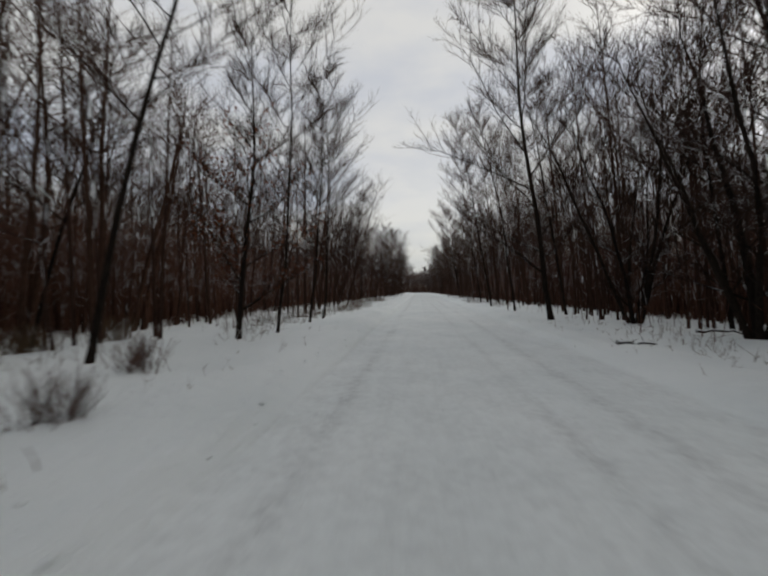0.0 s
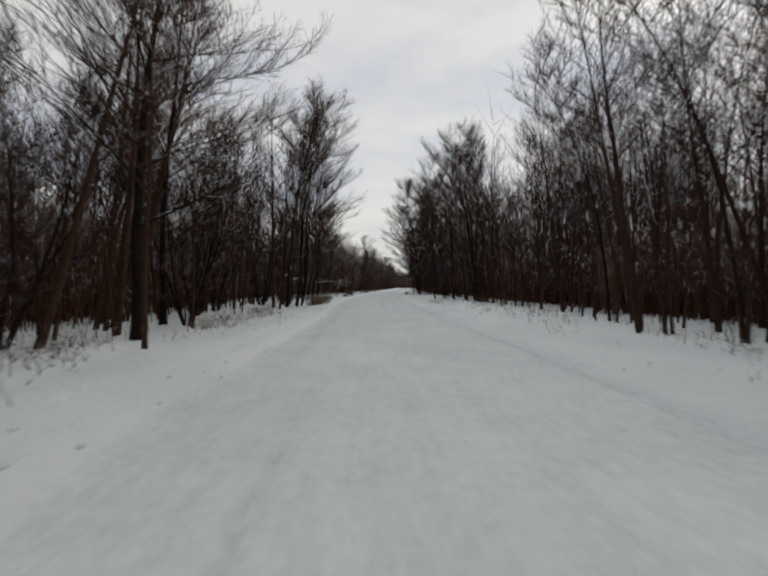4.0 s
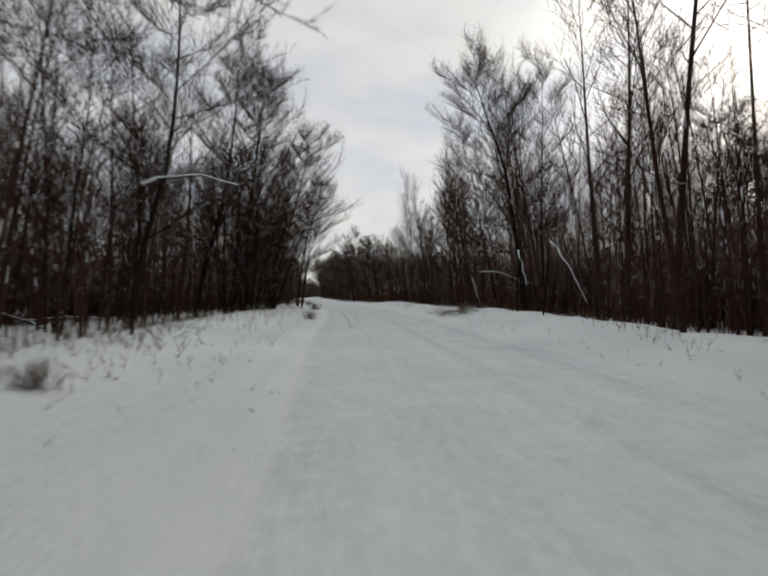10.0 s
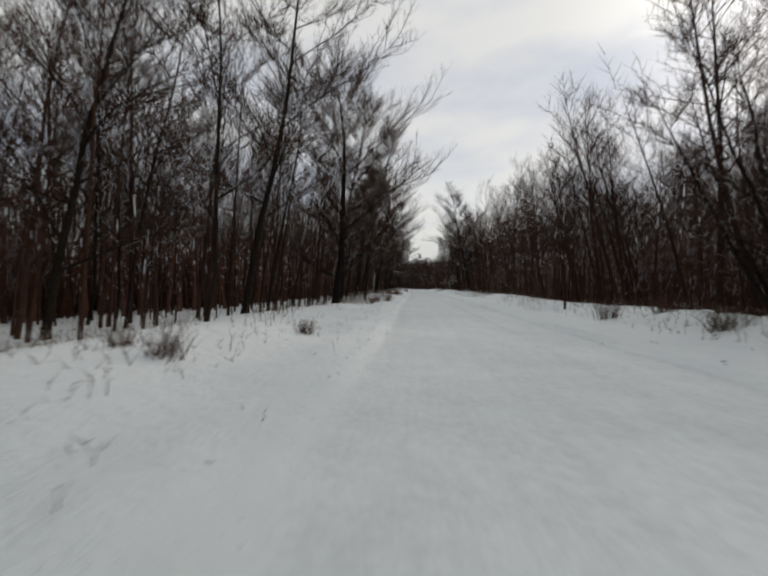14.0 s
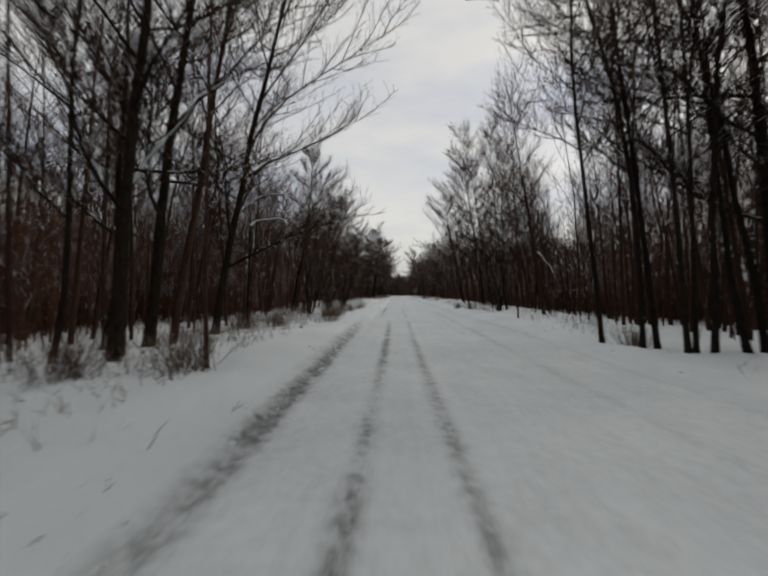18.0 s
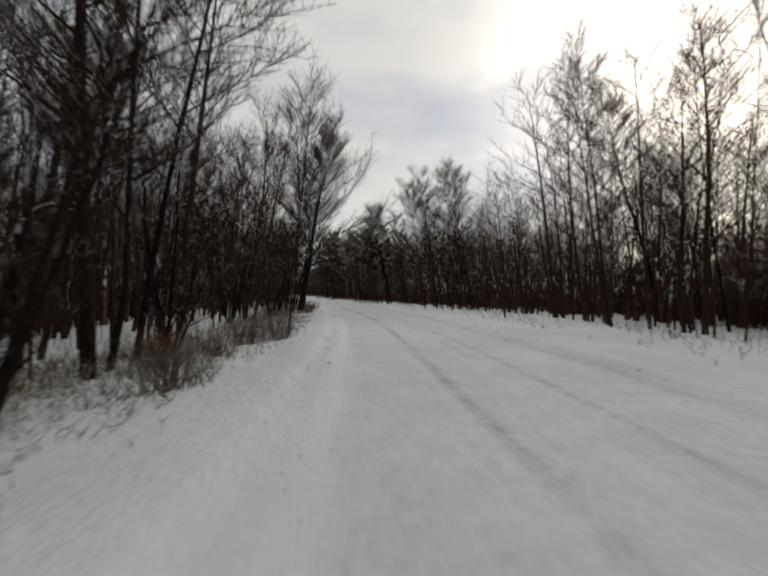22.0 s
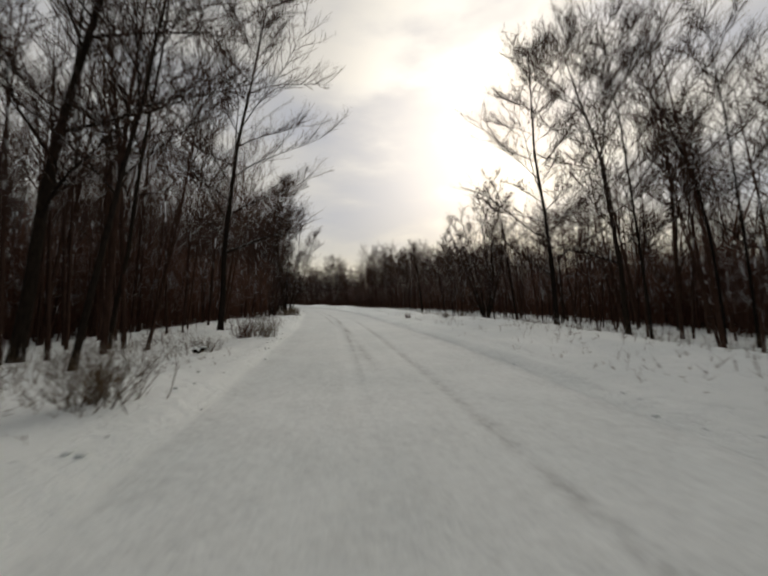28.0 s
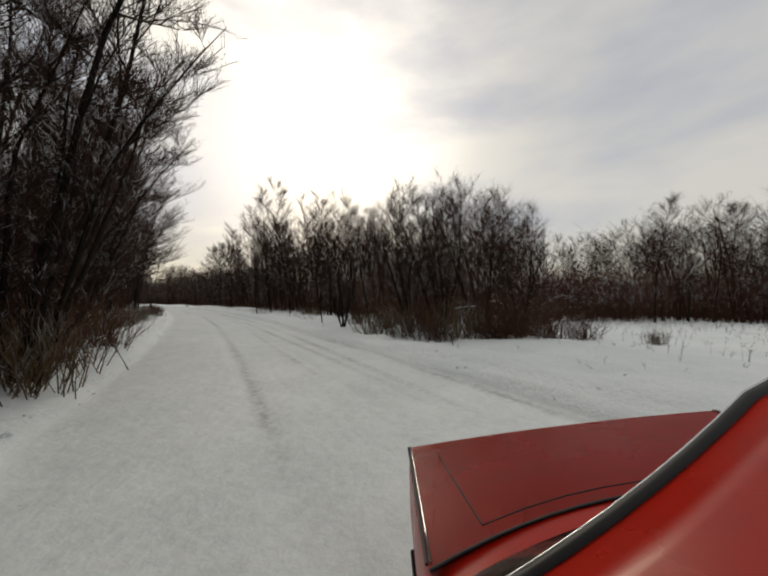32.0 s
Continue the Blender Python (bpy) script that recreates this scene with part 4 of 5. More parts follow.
def shrub_stem(seed, stems, per, mat):
    """One bunch of a shrub's shoots."""
    rng = random.Random(seed)
    w = Wood()
    for _ in range(stems):
        p = Vector((rng.gauss(0, 0.20), rng.gauss(0, 0.20), -0.12))
        pts = wander(rng, p, slant(rng, rng.uniform(1.0, 3.2)), rng.uniform(0.5, 1.0), 3, 0.16, 0.1)
        w.tube(pts, [0.0065, 0.0055, 0.004, 0.0015], 3)
        twigs_on(rng, w, pts, per, 0.28, 0.0034, 0.7, 0.1)
    return w.mesh("stem", mat)


SHRUBS = [[shrub_stem(700 + 10 * k + i, 24, 9, (BRUSH, GRASS, GRASS)[k % 3]) for i in range(3)] for k in range(4)]


def shrubs(*rows):
    """Leafless shrubs: metres along the road, right of its middle, height."""
    for s, d, tall in rows:
        tall = tall if s > 555 else 0.78 * min(tall, 1.25)
        x, y = road(s, d)
        ob = tagged(new("shrub"), "leafless brown shrub standing in the snow of the verge", "shrub", "shrubs on the verge")
        ob.matrix_world = pose(x, y, float(floor_height(s, d)), 0, 0, pick.uniform(0, 360)) @ Matrix.Diagonal((tall * 1.1, tall * 1.1, tall, 1))
        for me in SHRUBS[pick.randrange(4)]:
            new("stem", me).parent = ob


shrubs((-3.5, -5.2, 0.9), (-5.5, -6.0, 1.0), (-7.0, -10.3, 1.2), (-8.5, -9.4, 1.1))
shrubs((4.5, -5.0, 0.8), (9.0, -5.6, 0.7), (15.5, -5.5, 0.8), (11.5, -6.2, 1.0), (9.0, 4.4, 0.6))
shrubs((32.5, -6.3, 0.8), (26.0, -4.5, 1.2), (22.0, -4.3, 1.2), (13.5, 4.1, 0.8))
shrubs((47.0, -4.5, 1.2), (46.0, -4.3, 1.2), (39.0, -4.7, 0.9), (44.5, -4.2, 1.2), (48.0, -4.6, 1.2))
shrubs((100.5, -6.0, 1.1), (97.0, -5.9, 1.1), (94.5, -5.0, 1.0), (97.0, -7.1, 1.1))
shrubs((116.0, -7.6, 1.2), (118.0, -5.6, 1.3), (116.0, -6.2, 1.2), (113.5, -4.7, 1.2), (111.5, -5.8, 1.0), (105.0, -5.0, 1.0))
shrubs((129.0, -4.6, 1.2), (137.0, -4.2, 0.6))
shrubs((148.0, -4.2, 1.2), (157.0, 6.8, 0.8), (158.0, 6.1, 0.8), (158.0, 7.5, 0.8))
shrubs((150.0, -8.4, 0.8), (159.5, -4.0, 0.9), (175.5, -5.7, 0.5))
shrubs((192.5, -8.2, 1.3), (193.5, -6.5, 1.3), (192.5, -6.7, 1.2), (194.0, -5.2, 1.0), (194.5, -5.8, 1.0), (194.5, -5.1, 0.8))
shrubs((203.0, -4.8, 1.3), (202.0, -5.8, 1.2), (198.5, -4.5, 1.2), (209.5, -8.1, 0.8), (210.0, -5.9, 0.7))
shrubs((220.5, -4.5, 1.0), (219.5, -5.8, 0.9), (224.5, -5.6, 0.6))
shrubs((242.0, -5.4, 0.7), (246.5, -6.4, 0.8), (246.0, -7.8, 0.6), (242.5, 6.0, 1.1), (239.0, 7.0, 1.1), (238.0, 5.6, 1.1))
shrubs((301.0, -6.5, 1.3), (300.5, -6.3, 1.3), (300.5, -5.9, 1.2), (299.5, -8.6, 1.3), (296.0, -6.4, 1.1), (295.5, -5.7, 1.1), (292.5, -5.2, 1.1), (294.5, 4.7, 1.1), (292.0, 4.1, 1.0))
shrubs((318.0, -5.7, 1.2), (311.0, -7.8, 1.2), (309.5, -7.0, 1.2), (307.0, -5.1, 1.2), (319.0, -6.9, 1.0), (314.0, 5.1, 1.0))
shrubs((333.5, -4.7, 1.4), (332.0, -4.7, 1.4), (332.0, -5.8, 1.3), (337.0, -5.1, 1.0), (337.5, -4.1, 0.9), (328.5, -4.6, 1.2), (335.5, 6.2, 1.2))
shrubs((353.0, -6.3, 1.0), (352.5, -4.1, 1.2))
shrubs((366.0, -4.0, 1.5), (367.0, -4.7, 1.3), (371.0, -4.4, 1.0))
shrubs((384.0, -4.5, 1.7), (385.5, -5.2, 1.7), (387.5, -5.4, 1.6), (390.5, -4.9, 1.5), (389.0, -5.8, 1.4))
shrubs((396.5, -5.2, 1.8), (400.0, -5.8, 1.6), (401.5, -6.8, 1.5), (402.5, -8.2, 1.4), (408.5, -6.1, 1.2), (407.5, -7.5, 1.2))
shrubs((423.0, -5.3, 2.0), (422.5, -4.7, 2.2), (420.5, -4.5, 2.2), (416.5, -4.4, 2.0), (421.0, -6.7, 1.6), (417.5, -8.6, 1.6))
shrubs((460.5, -4.4, 2.0), (470.0, -4.1, 1.8), (471.5, -4.7, 1.6), (478.0, 9.6, 0.8), (481.5, 6.8, 0.7), (476.0, 5.6, 0.7))
shrubs((489.5, -4.0, 1.4), (489.5, -4.8, 1.4), (493.5, -5.0, 0.9))
shrubs((499.0, -4.3, 1.7), (504.0, -4.6, 1.4), (511.5, -4.7, 0.9), (515.0, -4.5, 1.0))
shrubs((526.0, -4.4, 1.6), (529.0, -4.9, 1.5), (530.0, -5.6, 1.4), (532.0, -6.4, 1.0), (535.5, -5.0, 1.1))
shrubs((539.0, -4.4, 1.6), (542.0, -5.4, 1.5), (546.5, -5.7, 1.4), (548.5, -5.7, 1.4), (549.5, -6.4, 1.2), (552.5, -5.5, 1.0), (545.5, 7.3, 1.6), (546.5, 7.9, 1.6))
shrubs((563.5, -4.3, 1.8), (566.5, -4.3, 1.8), (568.5, -4.1, 1.6), (562.0, 5.4, 1.6), (564.0, 5.7, 1.7), (565.5, 6.0, 1.8), (566.5, 6.5, 1.9), (567.0, 7.5, 1.9), (567.5, 8.6, 1.8), (567.0, 10.8, 1.7), (566.5, 13.9, 1.6), (569.0, 14.7, 0.8))


def thickets(*rows):
    """Tall close brush: metres along the road, right of its middle, height."""
    for s, d, tall in rows:
        x, y = road(s, d)
        ob = tagged(new("thicket"), "dense brown leafless bush growing beside the road", "bush", "bushes beside the road")
        ob.matrix_world = pose(x, y, float(floor_height(s, d)), 0, 0, pick.uniform(0, 360)) @ Matrix.Diagonal((tall * 0.8, tall * 0.8, tall, 1))
        for me in SHRUBS[pick.choice((0, 3))]:
            new("stem", me).parent = ob


thickets((422.5, -6.4, 1.3), (421.0, -5.9, 1.4), (419.5, -5.6, 1.4), (420.0, -6.8, 1.7), (418.0, -6.5, 1.5))
thickets((90.0, -8.2, 2.2), (88.0, -7.4, 2.3), (85.5, -7.8, 2.7), (83.0, -7.0, 2.5), (80.0, -7.3, 2.9), (77.5, -6.8, 2.6), (74.0, -7.0, 2.8))
thickets((566.5, 8.0, 2.0), (566.0, 9.4, 2.2), (565.5, 11.0, 2.3), (565.0, 12.6, 2.3), (564.0, 7.0, 2.1), (562.5, 8.6, 2.4), (563.0, 10.4, 2.5), (564.0, 14.6, 2.2), (560.0, 7.2, 2.3), (558.0, 8.8, 2.4), (562.0, 13.0, 2.5), (559.5, 11.5, 2.5), (556.0, 7.4, 2.3))


def snowy_pole(name, label, start, end, r, category="log", stubs=2, seed=1):
    """A fallen or leaning stem with snow lying along its top."""
    rng = random.Random(seed)
    a, b = Vector(start), Vector(end)
    thing = tagged(new(name), label, category)
    thing.location = a
    way = b - a
    steps = 7
    pts = [way * (i / steps) + Vector((rng.gauss(0, 0.03), rng.gauss(0, 0.03), rng.gauss(0, 0.03) + 0.06 * way.length * math.sin(math.pi * i / steps) * 0.4)) for i in range(steps + 1)]
    w = Wood()
    w.tube(pts, [r * (1 - 0.55 * i / steps) for i in range(steps + 1)], 7)
    ob = new("stem", w.mesh("stem", BARK))
    ob.parent = thing
    cap = Wood()
    cap.tube([p + Vector((0, 0, r * (0.62 - 0.3 * i / steps))) for i, p in enumerate(pts)], [r * (0.92 - 0.5 * i / steps) for i in range(steps + 1)], 7)
    ob = new("snow_cap", cap.mesh("snow_cap", SNOW))
    ob.parent = thing
    for k in range(stubs):
        i = rng.randrange(2, steps)
        d = (way.normalized() * 0.6 + slant(rng, 0.5)).normalized()
        sp = wander(rng, pts[i], d, way.length * rng.uniform(0.15, 0.35), 3, 0.12, 0.03)
        s = Wood()
        s.tube(sp, [r * 0.45, r * 0.35, r * 0.22, r * 0.06], 5)
        ob = new("branch_stub", s.mesh("branch_stub", RIME))
        ob.parent = thing
    return thing


def bent_sapling(s, d, high0, s1, d1, high1, seed):
    """A thin sapling bowed over by snow: up from its foot, then along the arch."""
    rng = random.Random(seed)
    x, y = road(s, d)
    base = Vector((float(x), float(y), float(floor_height(s, d)) - 0.1))
    x1, y1 = road(s1, d1)
    tip = Vector((float(x1), float(y1), base.z + high1))
    knee = base + Vector((0, 0, high0))
    foot = base + (base - tip).normalized() * 0.35
    foot.z = base.z
    thing = tagged(new("bent_sapling"), "thin sapling bowed over under a line of snow", "sapling", "bent saplings")
    thing.location = foot
    pts = [foot.lerp(knee, i / 3) - foot for i in range(4)]
    arch = [knee.lerp(tip, i / 6) + Vector((rng.gauss(0, 0.05), rng.gauss(0, 0.05), rng.gauss(0, 0.03) + 0.25 * math.sin(math.pi * i / 6))) - foot for i in range(1, 7)]
    w = Wood()
    line = pts + arch
    w.tube(line, [0.045 * (1 - 0.75 * i / (len(line) - 1)) for i in range(len(line))], 6)
    new("stem", w.mesh("stem", BARK)).parent = thing
    cap = Wood()
    cap.tube([p + Vector((0, 0, 0.018)) for p in [pts[-1]] + arch], [0.042 * (1 - 0.6 * i / 6) for i in range(7)], 6)
    new("snow_line", cap.mesh("snow_line", SNOW)).parent = thing
    for _ in range(5):
        t = Wood()
        twigs_on(rng, t, arch, 1, 0.7, 0.012, 0.3)
        new("twig", t.mesh("twig", RIME)).parent = thing


def bent_saplings(*rows):
    for k, row in enumerate(rows):
        bent_sapling(*row, 31 * k + int(row[0]))


def on_road(s, d, up=0.0):
    x, y = road(s, d)
    return (float(x), float(y), float(floor_height(s, d)) + up)


def fallen(rows, name="fallen_log", label="fallen log lying by the road under fresh snow", category="log"):
    for k, (s0, d0, z0, s1, d1, z1, r) in enumerate(rows):
        snowy_pole(name, label, on_road(s0, d0, z0), on_road(s1, d1, z1), r, category, 2, int(s0 * 7) + k)


fallen([(97.0, -11.1, 0.00, 97.5, -7.5, 1.18, 0.10), (97.0, -10.4, 0.00, 97.5, -6.8, 0.53, 0.08), (97.0, -9.0, 0.00, 97.0, -8.9, 1.59, 0.06), (98.0, -9.4, 0.10, 98.0, -7.0, 0.80, 0.07)])


def brush_pile(s, d, wide, count, seed):
    """Cut branches lying crosswise on the verge."""
    rng = random.Random(seed)
    pile = tagged(new("brush_pile"), "heap of thin dark cut branches lying in the snow", "brush pile")
    pile.location = on_road(s, d)
    for _ in range(count):
        at = Vector((rng.gauss(0, wide * 0.35), rng.gauss(0, wide * 0.3), rng.uniform(0.0, 0.28)))
        a = rng.uniform(0, 2 * math.pi)
        pts = wander(rng, at, Vector((math.cos(a), math.sin(a), rng.uniform(-0.05, 0.3))), rng.uniform(0.5, 1.4), 4, 0.22, -0.03)
        r = rng.uniform(0.008, 0.018)
        w = Wood()
        w.tube(pts, [r, r * 0.85, r * 0.65, r * 0.45, r * 0.15], 5)
        twigs_on(rng, w, pts, 9, 0.4, r * 0.4, 0.5)
        new("branch", w.mesh("branch", BRUSH)).parent = pile


brush_pile(158.5, 5.4, 1.7, 40, 1)
brush_pile(220.5, -5.7, 1.9, 40, 2)
brush_pile(1.2, -7.6, 1.2, 14, 3)
fallen([(159.0, 6.9, 0.00, 158.0, 5.0, 0.20, 0.03)])
fallen([(157.0, -21.8, 0.10, 158.0, -15.4, 0.39, 0.07), (160.0, -17.7, 0.00, 160.0, -19.7, 0.78, 0.06)])
fallen([(206.0, -12.5, 0.00, 206.0, -10.3, 0.52, 0.06), (204.5, -11.2, 0.00, 204.5, -9.1, 0.33, 0.05)])
fallen([(-9.0, 4.0, 0.00, -9.0, 4.9, 0.05, 0.05), (-11.5, 7.7, 0.05, -11.5, 9.2, 0.05, 0.05)])
fallen([(494.5, -4.9, 0.05, 494.5, -4.6, 0.11, 0.07)])
fallen([(351.5, -7.9, 0.05, 351.5, -6.4, 0.26, 0.05)])
fallen([(367.0, -7.9, 0.30, 367.0, -6.6, 0.16, 0.04), (371.0, -5.4, 0.10, 371.0, -4.6, 0.15, 0.04)])

bent_saplings((14.0, -7.7, 2.2, 13.0, -5.6, 2.0), (11.0, -7.6, 1.8, 11.0, -6.7, 1.7))
bent_saplings((27.5, -8.0, 2.0, 27.0, -5.6, 2.2), (15.5, -7.8, 0.4, 15.5, -6.7, 2.6), (22.0, 7.9, 2.8, 21.0, 10.1, 1.7))
bent_saplings((100.5, -7.6, 2.9, 100.5, -6.2, 3.7), (101.0, -7.9, 1.5, 101.0, -7.4, 2.6), (79.5, 7.6, 3.6, 79.5, 8.9, 0.8), (92.0, 7.7, 2.6, 92.0, 8.8, 0.4), (96.5, 7.6, 3.2, 96.5, 8.9, 1.6))
bent_saplings((116.5, -7.9, 2.6, 117.0, -5.8, 2.5), (110.5, -7.7, 1.6, 111.0, -5.8, 2.4), (101.5, -7.6, 0.8, 102.0, -6.1, 2.5), (114.0, 7.8, 1.8, 114.0, 8.6, 0.2), (117.5, 7.8, 3.8, 118.0, 9.5, 1.7))
bent_saplings((157.0, 8.0, 2.8, 158.5, 10.7, 1.9), (156.0, 7.7, 2.5, 156.0, 8.2, 0.7))
bent_saplings((165.0, 7.9, 3.7, 165.5, 9.4, 0.7), (162.5, 7.7, 3.5, 162.5, 8.2, 1.5), (169.5, -7.9, 4.5, 169.5, -5.2, 4.6))
bent_saplings((204.0, -7.7, 2.8, 204.0, -8.0, 0.2))
bent_saplings((341.0, -7.7, 3.6, 341.5, -4.7, 5.4), (317.0, -7.6, 3.8, 317.5, -5.0, 5.9))
bent_saplings((401.5, -7.8, 3.9, 401.5, -5.4, 3.9), (394.0, -7.7, 2.7, 394.5, -5.9, 2.7))
bent_saplings((389.5, -8.0, 2.6, 389.5, -7.2, 3.1))
bent_saplings((421.5, -7.9, 1.1, 422.0, -6.8, 1.6))
bent_saplings((502.0, -7.6, 2.3, 502.0, -7.2, 0.2))
bent_saplings((310.5, -7.8, 5.2, 310.5, -6.2, 5.5), (310.5, -7.8, 4.3, 310.5, -6.2, 4.4), (301.5, 7.6, 4.1, 301.5, 8.8, 2.3))
bent_saplings((566.0, 8.6, 1.3, 565.5, 10.2, 0.9), (565.0, 7.6, 1.1, 566.0, 9.0, 0.8), (564.5, 11.0, 1.3, 565.0, 12.6, 0.8), (566.5, 12.5, 0.9, 566.0, 14.0, 0.6))
bent_saplings((43.5, -7.8, 2.1, 43.5, -6.9, 3.0), (40.5, -7.7, 2.1, 41.0, -6.7, 2.1))


# ---- the red car ----
def paint_material(name, colour, rough=0.34):
    m, t, b = material(name)
    v = place(t)
    dirt = ramp(t, noise_tex(t, v, 6.0, 6, 0.6), [(0.45, (0, 0, 0)), (0.75, (0.35, 0.35, 0.35))])
    link(t, mix(t, dirt, colour, tuple(0.55 * c + 0.008 for c in colour)), b.inputs["Base Color"])
    link(t, ramp(t, noise_tex(t, v, 2.5, 5), [(0.3, (rough,) * 3), (0.8, (rough + 0.2,) * 3)]), b.inputs["Roughness"])
    set_in(b, Coat_Weight=0.05, Coat_Roughness=0.06)
    b.inputs["Specular IOR Level"].default_value = 0.2
    return m


def plain_material(name, colour, rough=0.5, metal=0.0):
    m, t, b = material(name)
    v = place(t)
    shade = ramp(t, noise_tex(t, v, 14.0, 4), [(0.3, tuple(c * 0.85 for c in colour)), (0.7, colour)])
    link(t, shade, b.inputs["Base Color"])
    set_in(b, Roughness=rough, Metallic=metal)
    return m


RED = paint_material("red_paint", (0.47, 0.013, 0.004), 0.22)
RUBBER = plain_material("black_rubber", (0.012, 0.012, 0.013), 0.55)
CHROME = plain_material("chrome", (0.55, 0.55, 0.56), 0.25, 1.0)
PLATE = plain_material("plate_white", (0.75, 0.75, 0.73), 0.5)
LENS = plain_material("red_lens", (0.35, 0.01, 0.01), 0.15)
AMBER = plain_material("amber_lens", (0.55, 0.16, 0.01), 0.15)
GLASS, _t, _b = material("window_glass")
set_in(_b, Base_Color=(0.05, 0.06, 0.06, 1), Roughness=0.04, Transmission_Weight=0.7, IOR=1.45)

CAR_MID, CAR_HALF, ROOF_MID = 0.86, 0.745, 0.93


def surface(rows_of_points, closed=False, thick=0.0):
    """A bmesh skin through rows of points; with a thickness downwards where given."""
    bm = bmesh.new()
    grid = [[bm.verts.new(p) for p in row] for row in rows_of_points]
    for a, b in zip(grid, grid[1:]):
        m = len(a)
        for k in range(m if closed else m - 1):
            bm.faces.new((a[k], a[(k + 1) % m], b[(k + 1) % m], b[k]))
    if closed:
        bm.faces.new(list(reversed(grid[0])))
        bm.faces.new(grid[-1])
    if thick:
        bmesh.ops.solidify(bm, geom=list(bm.faces), thickness=thick)
    bmesh.ops.recalc_face_normals(bm, faces=list(bm.faces))
    for f in bm.faces:
        f.smooth = True
    return bm


def block(x0, x1, y0, y1, z0, z1, bevel=0.01):
    bm = bmesh.new()
    bmesh.ops.create_cube(bm, size=1, matrix=Matrix.LocRotScale(((x0 + x1) / 2, (y0 + y1) / 2, (z0 + z1) / 2), None, (x1 - x0, y1 - y0, z1 - z0)))
    bmesh.ops.bevel(bm, geom=list(bm.edges), offset=bevel, segments=2, affect="EDGES", profile=0.5)
    return bm


def rod(points, r, n=8):
    w = Wood()
    w.tube([Vector(p) for p in points], [r] * len(points), n)
    v, q, t = w.arrays()
    bm = bmesh.new()
    vs = [bm.verts.new(p) for p in v]
    for f in q:
        bm.faces.new([vs[i] for i in f]).smooth = True
    bm.faces.new(vs[:n])
    bm.faces.new(list(reversed(vs[-n:])))
    return bm


def lathe(profile, x, y, z, n=28):
    """Turns (radius, side) pairs round an axle along x."""
    return surface([[(x + side, y + r * math.cos(2 * math.pi * k / n), z + r * math.sin(2 * math.pi * k / n)) for k in range(n)] for r, side in profile], closed=True)


def deck_height(x, y):
    u = (x - CAR_MID) / CAR_HALF
    if y > 0.6:
        base = 1.06 - 0.035 * ((y - 0.6) / 0.85)
    elif y > -1.2:
        base = 1.04
    else:
        base = 1.04 - 0.14 * ((-1.2 - y) / 1.4)
    return base + 0.018 * (1 - u * u)


def body_ring(y, drop, squeeze):
    """One ring round the body: up the left side, over the deck, down the right."""
    pts = []
    h = CAR_HALF * squeeze
    for dx, z in ((-0.80, 0.24), (-0.98, 0.32), (-1.0, 0.55), (-0.99, 0.78), (-0.965, 0.96)):
        pts.append((CAR_MID + dx * h, y, z))
    for dx in (-0.935, -0.87, -0.6, -0.3, 0, 0.3, 0.6, 0.87, 0.935):
        x = CAR_MID + dx * h
        pts.append((x, y, deck_height(x, y) - drop - (0.02 if abs(dx) > 0.9 else 0)))
    for dx, z in ((0.965, 0.96), (0.99, 0.78), (1.0, 0.55), (0.98, 0.32), (0.80, 0.24)):
        pts.append((CAR_MID + dx * h, y, z))
    return pts


def roof_rear(x):
    u = (x - ROOF_MID) / 0.6
    return 0.478 + 0.097 * (1 - min(abs(u), 1)) ** 2


def glass_foot(x):
    u = (x - CAR_MID) / 0.68
    return 0.62 + 0.16 * (1 - u * u)


def roof_height(x, f=0.0):
    u = (x - ROOF_MID) / 0.6
    return 1.452 - 0.268 * abs(u) ** (1.03 + 0.6 * f)


